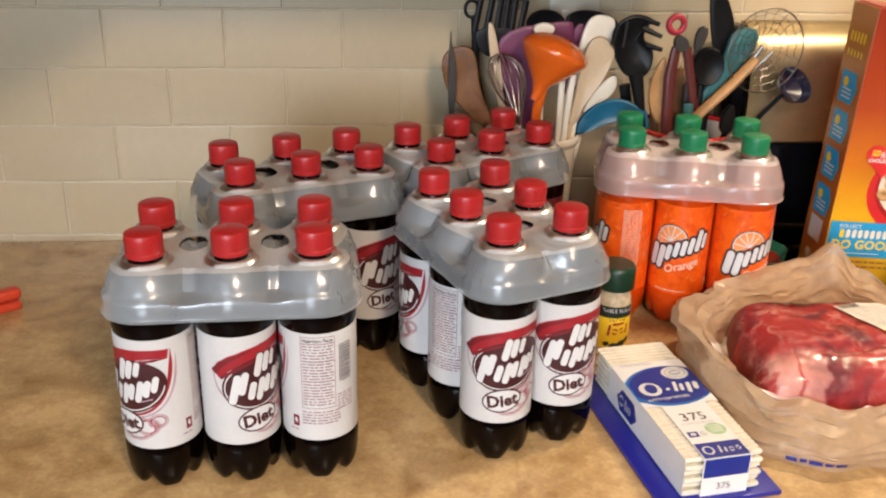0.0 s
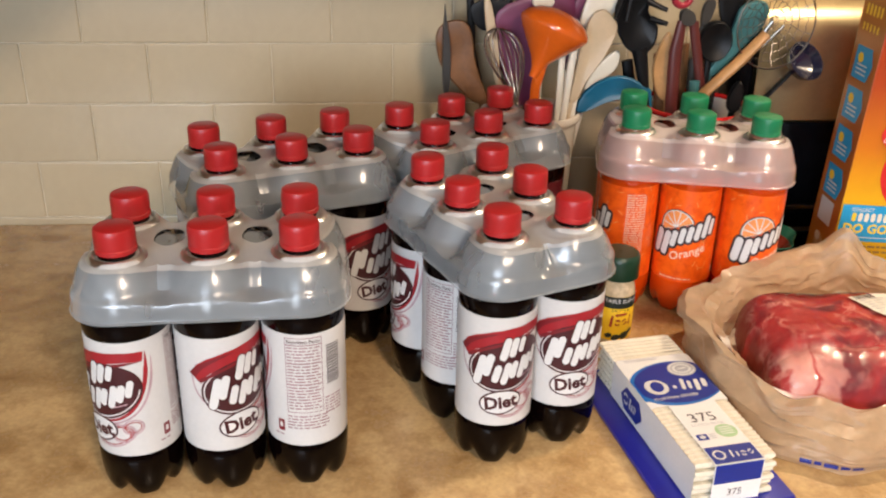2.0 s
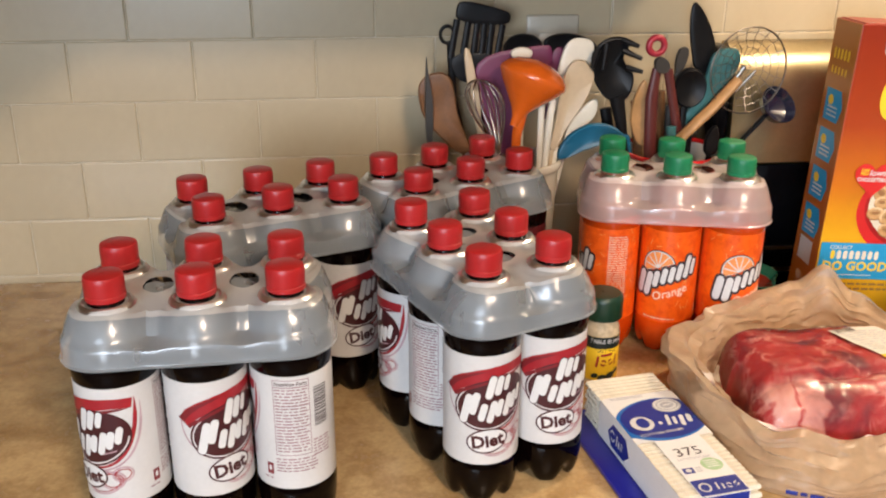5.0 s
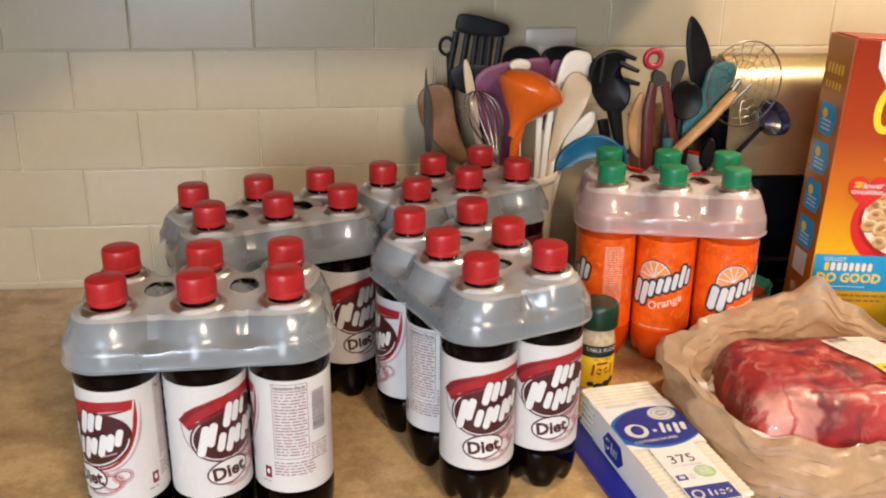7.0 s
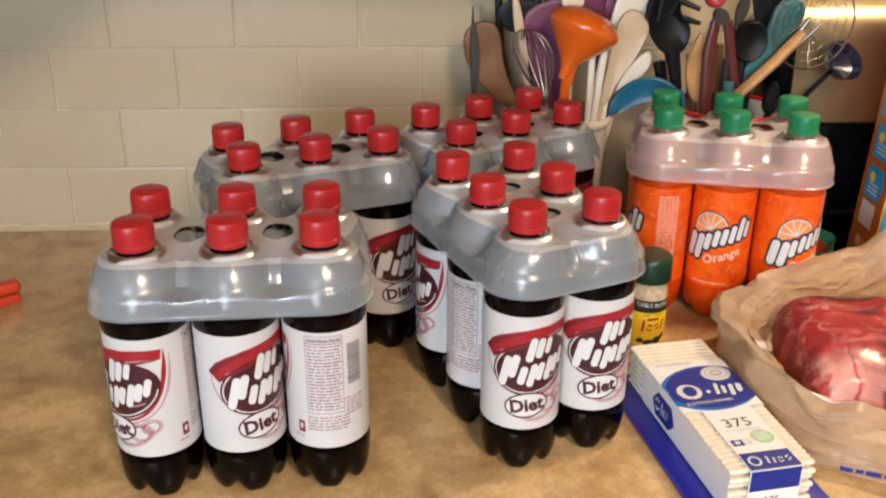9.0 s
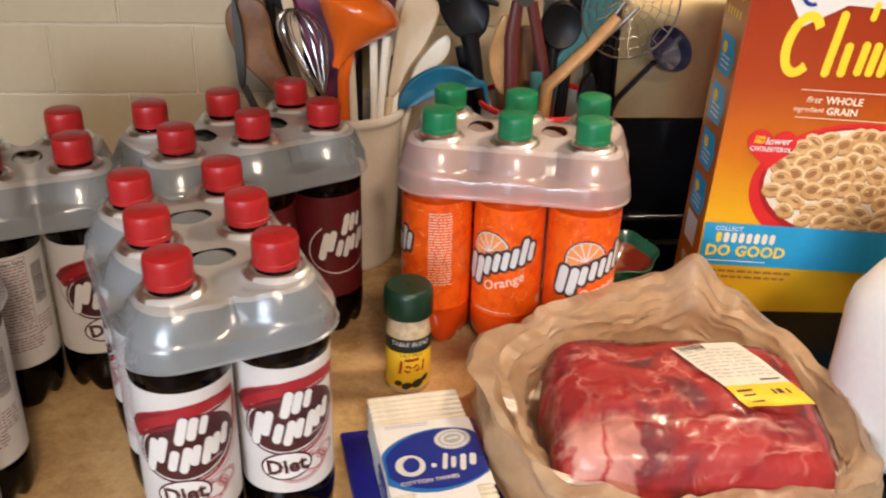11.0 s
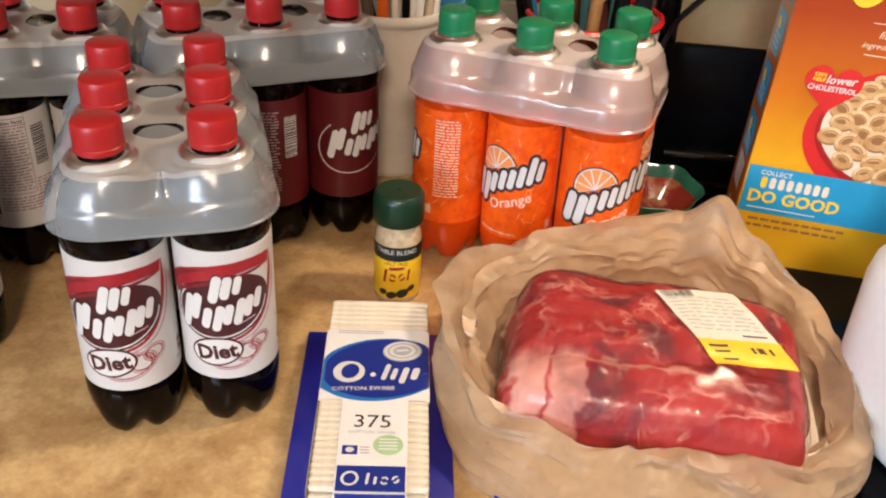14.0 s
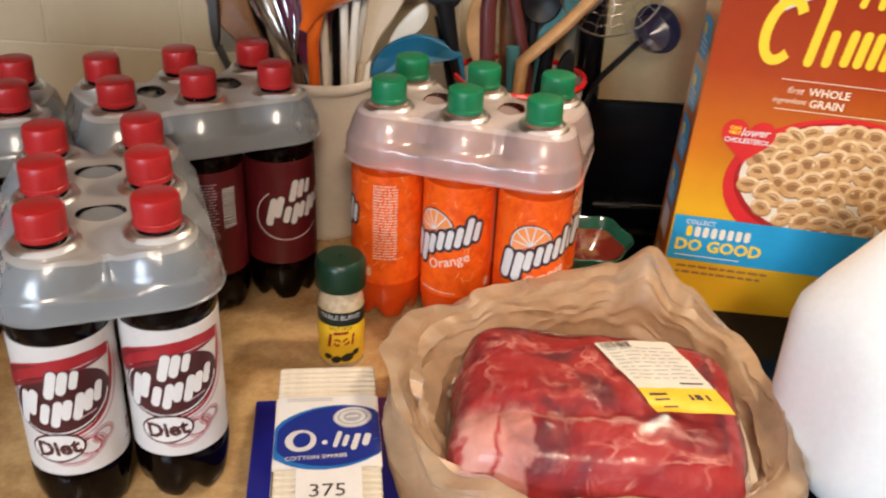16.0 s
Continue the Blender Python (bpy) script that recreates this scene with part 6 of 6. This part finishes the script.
simple("white_spatula", "cream white plastic spatula", flat([(0.2920, 1.2400, 1.2230), (0.3040, 1.2400, 1.2340), (0.3250, 1.2400, 1.2320), (0.3320, 1.2400, 1.2230), (0.3280, 1.2400, 1.2000), (0.2950, 1.2400, 1.1680), (0.2790, 1.2400, 1.1280), (0.2710, 1.2400, 1.1280), (0.2830, 1.2400, 1.1790)], 0.005), M_CREAM_TOOL, (0.2760, 1.2400, 1.1320), CROCK, 0.02, 0.0, M_CREAM_TOOL)
simple("beige_spatula", "beige silicone spoon spatula", flat([(0.2910, 1.2220, 1.1950), (0.2990, 1.2220, 1.2090), (0.3140, 1.2220, 1.2100), (0.3270, 1.2220, 1.1960), (0.3290, 1.2220, 1.1830), (0.3160, 1.2220, 1.1520), (0.2950, 1.2220, 1.1230), (0.2840, 1.2220, 1.0940), (0.2740, 1.2220, 1.0940), (0.2820, 1.2220, 1.1400), (0.2850, 1.2220, 1.1680)], 0.006, 0.003), M_BEIGE_TOOL, (0.2780, 1.2220, 1.0970), CROCK, 0.02, -0.02, M_BEIGE_TOOL)
simple("cream_spatula", "pale cream rubber scraper", flat([(0.3280, 1.2520, 1.1500), (0.3440, 1.2520, 1.1570), (0.3420, 1.2520, 1.1300), (0.3150, 1.2520, 1.1130), (0.3060, 1.2520, 1.0870), (0.2980, 1.2520, 1.0870), (0.3040, 1.2520, 1.1210)], 0.005), M_CREAM_TOOL, (0.3020, 1.2520, 1.0910), CROCK, 0.03, 0.0, M_CREAM_TOOL)
for k, (a, b) in enumerate((((0.2620, 1.2140, 1.1700), (0.2620, 1.2160, 1.0790)), ((0.2750, 1.2100, 1.1640), (0.2680, 1.2120, 1.0800)), ((0.2860, 1.2260, 1.1310), (0.2820, 1.2260, 1.0760)))):
    stick = tool("plastic_spoon", "white plastic spoon standing in the crock")
    part("handle", tube([a, b, into(CROCK, 0.01 + 0.008 * k, -0.02)], 0.0040, 10, flat=0.6), M_CREAM_TOOL, stick)
simple("blue_spatula", "deep blue silicone spoon leaning over the rim", flat([(0.2860, 1.2260, 1.0820), (0.2880, 1.2260, 1.0980), (0.3000, 1.2260, 1.1150), (0.3230, 1.2260, 1.1280), (0.3450, 1.2260, 1.1300), (0.3660, 1.2260, 1.1210), (0.3850, 1.2260, 1.1090), (0.3620, 1.2260, 1.1030), (0.3250, 1.2260, 1.0970), (0.3000, 1.2260, 1.0840)], 0.008, 0.003), M_BLUE_TOOL, (0.3760, 1.2260, 1.1090), POT, -0.03, 0.0, M_BLUE_TOOL)

# pasta server with prongs
server = tool("pasta_server", "black nylon pasta server with prongs")
part("head", flat([(0.3220, 1.2260, 1.2100), (0.3300, 1.2260, 1.2270), (0.3480, 1.2260, 1.2370), (0.3680, 1.2260, 1.2350), (0.3730, 1.2260, 1.2260), (0.3610, 1.2260, 1.2090), (0.3830, 1.2260, 1.1890), (0.3740, 1.2260, 1.1550), (0.3470, 1.2260, 1.1560), (0.3290, 1.2260, 1.1810)], 0.006, 0.008), M_BLACK_NYLON, server)
for a, b in (((0.3620, 1.2220, 1.2320), (0.3790, 1.2120, 1.2260)), ((0.3620, 1.2220, 1.2200), (0.3840, 1.2120, 1.2110)), ((0.3680, 1.2220, 1.1990), (0.3860, 1.2120, 1.1950)), ((0.3310, 1.2220, 1.2230), (0.3220, 1.2120, 1.2010)), ((0.3410, 1.2200, 1.2280), (0.3350, 1.2100, 1.1980))):
    part("prong", tube([a, b], [0.0042, 0.0026], 8), M_BLACK_NYLON, server)
part("handle", tube([(0.3590, 1.2260, 1.1630), (0.3710, 1.2260, 1.1130), into(POT, -0.02, 0.0)], [0.010, 0.006, 0.005], 12, flat=0.6), M_BLACK_NYLON, server)
simple("pale_spoon", "pale wooden spoon with narrow bowl", flat([(0.3970, 1.2360, 1.1850), (0.4040, 1.2360, 1.1670), (0.4100, 1.2360, 1.0950), (0.3950, 1.2360, 1.0940), (0.3840, 1.2360, 1.1160), (0.3810, 1.2360, 1.1410), (0.3870, 1.2360, 1.1650)], 0.006, 0.002), M_WOOD_LIGHT, (0.4040, 1.2360, 1.0980), POT, -0.01, 0.0, M_WOOD_LIGHT)

tongs = tool("locking_tongs", "maroon handled tongs with a red pull ring")
part("ring", tube([Vector((0.4040, 1.2220, 1.2250)) + Vector((0.0105 * math.cos(q), 0.002 * math.cos(q), 0.0100 * math.sin(q))) for q in (2 * math.pi * k / 20 for k in range(21))], 0.0040, 10), M_RED_TOOL, tongs, "red pull ring")
part("joint", flat([(0.4020, 1.2220, 1.2080), (0.4120, 1.2220, 1.2130), (0.4230, 1.2220, 1.2050), (0.4230, 1.2220, 1.1910), (0.4050, 1.2220, 1.1910)], 0.008), M_BLADE, tongs)
part("arm", tube([(0.4070, 1.2220, 1.1970), (0.4030, 1.2220, 1.1590), (0.4060, 1.2220, 1.0970), into(POT, -0.015, -0.01)], [0.006, 0.008, 0.008, 0.006], 10, flat=0.55), M_MAROON_TOOL, tongs)
part("arm", tube([(0.4210, 1.2220, 1.1960), (0.4300, 1.2220, 1.1590), (0.4460, 1.2220, 1.0960), into(POT, 0.015, -0.01)], [0.006, 0.006, 0.006, 0.005], 10, flat=0.55), M_MAROON_TOOL, tongs)
simple("grey_scoop", "grey plastic scoop with a short handle", flat([(0.4380, 1.2440, 1.2140), (0.4490, 1.2440, 1.2220), (0.4560, 1.2440, 1.2140), (0.4470, 1.2440, 1.1850), (0.4370, 1.2440, 1.1850)], 0.006), M_BLADE, (0.4420, 1.2440, 1.1870), POT, 0.0, 0.02, M_BLADE)
simple("black_spoon", "small round black nylon spoon", flat(egg((0.4550, 1.2320, 1.1700), 0.022, 0.026), 0.010, 0.006), M_BLACK_NYLON, (0.4500, 1.2320, 1.1530), POT, 0.01, 0.0, M_BLACK_NYLON)
simple("black_turner", "tall pointed black nylon turner", flat([(0.4560, 1.2500, 1.2770), (0.4530, 1.2500, 1.2540), (0.4570, 1.2500, 1.2220), (0.4670, 1.2500, 1.1820), (0.4830, 1.2500, 1.1820), (0.4920, 1.2500, 1.2160), (0.4830, 1.2500, 1.2420), (0.4690, 1.2500, 1.2660)], 0.005), M_BLACK_NYLON, (0.4750, 1.2500, 1.1850), POT, 0.01, 0.02, M_BLACK_NYLON)
simple("teal_spatula", "dull teal silicone spatula", flat([(0.4840, 1.2400, 1.2150), (0.5150, 1.2400, 1.2200), (0.5220, 1.2400, 1.2050), (0.5170, 1.2400, 1.1860), (0.4990, 1.2400, 1.1670), (0.4710, 1.2400, 1.1310), (0.4550, 1.2400, 1.1210), (0.4500, 1.2400, 1.1280), (0.4720, 1.2400, 1.1600), (0.4790, 1.2400, 1.1910)], 0.006), M_TEAL_TOOL, (0.4560, 1.2400, 1.1260), POT, 0.0, 0.01, M_TEAL_TOOL)

# more handles crowded into the pot behind the tongs; dark ones stand in for shade
for kind, words, a, dx, dy, m, r in (
        ("wooden_spoon", "brown wooden spoon standing deep in the pot", (0.3960, 1.2560, 1.1500), -0.020, 0.015, M_WOOD_DARK, 0.0090),
        ("nylon_spoon", "black nylon spoon handle in the pot", (0.3560, 1.2620, 1.1400), -0.035, 0.020, M_BLACK_NYLON, 0.0075),
        ("wooden_spatula", "dark oiled wooden spatula handle in the pot", (0.4250, 1.2640, 1.1600), -0.005, 0.025, M_WOOD_DARK, 0.0100),
        ("grey_masher", "dark grey masher handle in the pot", (0.4400, 1.2500, 1.1450), 0.006, 0.012, M_BLADE, 0.0085),
        ("nylon_turner", "black nylon turner handle in the pot", (0.4680, 1.2600, 1.1550), 0.020, 0.020, M_BLACK_NYLON, 0.0095),
        ("teal_brush", "dull teal pastry brush handle in the pot", (0.4300, 1.2160, 1.1250), 0.000, -0.020, M_TEAL_TOOL, 0.0065)):
    t = tool(kind, words)
    low = into(POT, dx, dy)
    part("handle", tube([a, Vector(a) * 0.6 + low * 0.4, low], [r, r * 0.9, r * 0.6], 12, flat=0.55), m, t)

# wire skimmer with a bamboo handle
spider = tool("wire_skimmer", "wire skimmer basket with a bamboo handle")
SC, SR = Vector((0.5220, 1.2140, 1.1940)), 0.0535
part("ring", tube([SC + Vector((SR * math.cos(q), 0.012 * math.cos(q), SR * math.sin(q))) for q in (2 * math.pi * k / 40 for k in range(41))], 0.0011, 6), M_OLD_WIRE, spider)
for rr2, sag in ((0.0455, 0.006), (0.036, 0.010), (0.027, 0.013), (0.018, 0.015), (0.009, 0.017)):
    part("hoop", tube([SC + Vector((rr2 * (1 + 0.022 * math.sin(20 * q)) * math.cos(q), 0.012 * math.cos(q) * rr2 / SR + sag, rr2 * (1 + 0.022 * math.sin(20 * q)) * math.sin(q))) for q in (2 * math.pi * k / 72 for k in range(73))], 0.00045, 5), M_OLD_WIRE, spider)
for k in range(10):
    q = math.pi * (k + 0.3) / 10
    part("spoke", tube([SC + Vector((SR * f * math.cos(q + 0.10 * math.sin(9 * f)), 0.012 * f * math.cos(q) + 0.017 * (1 - f * f), SR * f * math.sin(q + 0.10 * math.sin(9 * f)))) for f in (-1, -0.75, -0.5, -0.25, 0, 0.25, 0.5, 0.75, 1)], 0.00045, 5), M_OLD_WIRE, spider)
part("neck", tube([(0.5270, 1.2060, 1.1950), (0.4970, 1.2060, 1.1630)], 0.0018, 6), M_WIRE, spider)
part("neck", tube([(0.5120, 1.2060, 1.2000), (0.4920, 1.2060, 1.1690)], 0.0018, 6), M_WIRE, spider)
part("handle", tube([(0.5070, 1.2060, 1.1850), (0.4780, 1.2060, 1.1510), (0.4400, 1.2060, 1.1130), into(POT, -0.01, -0.02)], [0.0085, 0.0095, 0.0095, 0.007], 12, flat=0.7), M_WOOD_LIGHT, spider, "pale bamboo handle")
scoop = tool("dark_scoop", "dark blue-black plastic scoop")
bowl = lathe([(0.001, -0.020), (0.012, -0.018), (0.021, -0.010), (0.0255, 0.002), (0.0245, 0.002), (0.019, -0.009), (0.001, -0.017)], 32)
bowl.transform(Matrix.Translation((0.5700, 1.2220, 1.1480)) @ pose(0, 0, 0, 50, 25, 0))
part("bowl", bowl, mat("blue_black_plastic", (0.012, 0.012, 0.028), 0.2, vary=0.2, scale=20, coat=0.4), scoop)
part("handle", tube([(0.5570, 1.2220, 1.1380), (0.5190, 1.2220, 1.0940), into(POT, 0.02, 0.0)], 0.0048, 10, flat=0.6), M_BLACK_NYLON, scoop)
simple("can_opener", "black plastic can opener in the pot", flat([(0.4760, 1.2140, 1.1170), (0.4910, 1.2140, 1.1300), (0.4940, 1.2140, 1.0860), (0.4730, 1.2140, 1.0860)], 0.008), M_BLACK_NYLON, (0.4830, 1.2140, 1.0900), POT, 0.02, -0.01, M_BLACK_NYLON)

# ---- glazed tiles on the wall: each a piece of its own ----
TPX, TPZ, TZ0 = 0.1553, 0.0784, 0.9104
tile_bm = box(-TPX / 2 + 0.0005, TPX / 2 - 0.0005, -0.0016, 0.004, -TPZ / 2 + 0.0005, TPZ / 2 - 0.0005, 0.0018, 3)
ME_TILE = mesh_of(tile_bm, "tile", M_TILE, smooth=False)
rnd = random.Random(9)
for row in range(-1, 6):
    z = TZ0 + TPZ * (row + 0.5)
    shift = -0.0140 if row % 2 else -0.0140 + TPX / 2
    for col in range(-8, 10):
        x = shift + TPX * (col + 0.5)
        tilt = pose(x, YW + 0.002 + rnd.uniform(-0.0003, 0.0003), z, rnd.uniform(-0.25, 0.25), 0, rnd.uniform(-0.2, 0.2))
        t = share("tile", ME_TILE, wall_north, tilt)
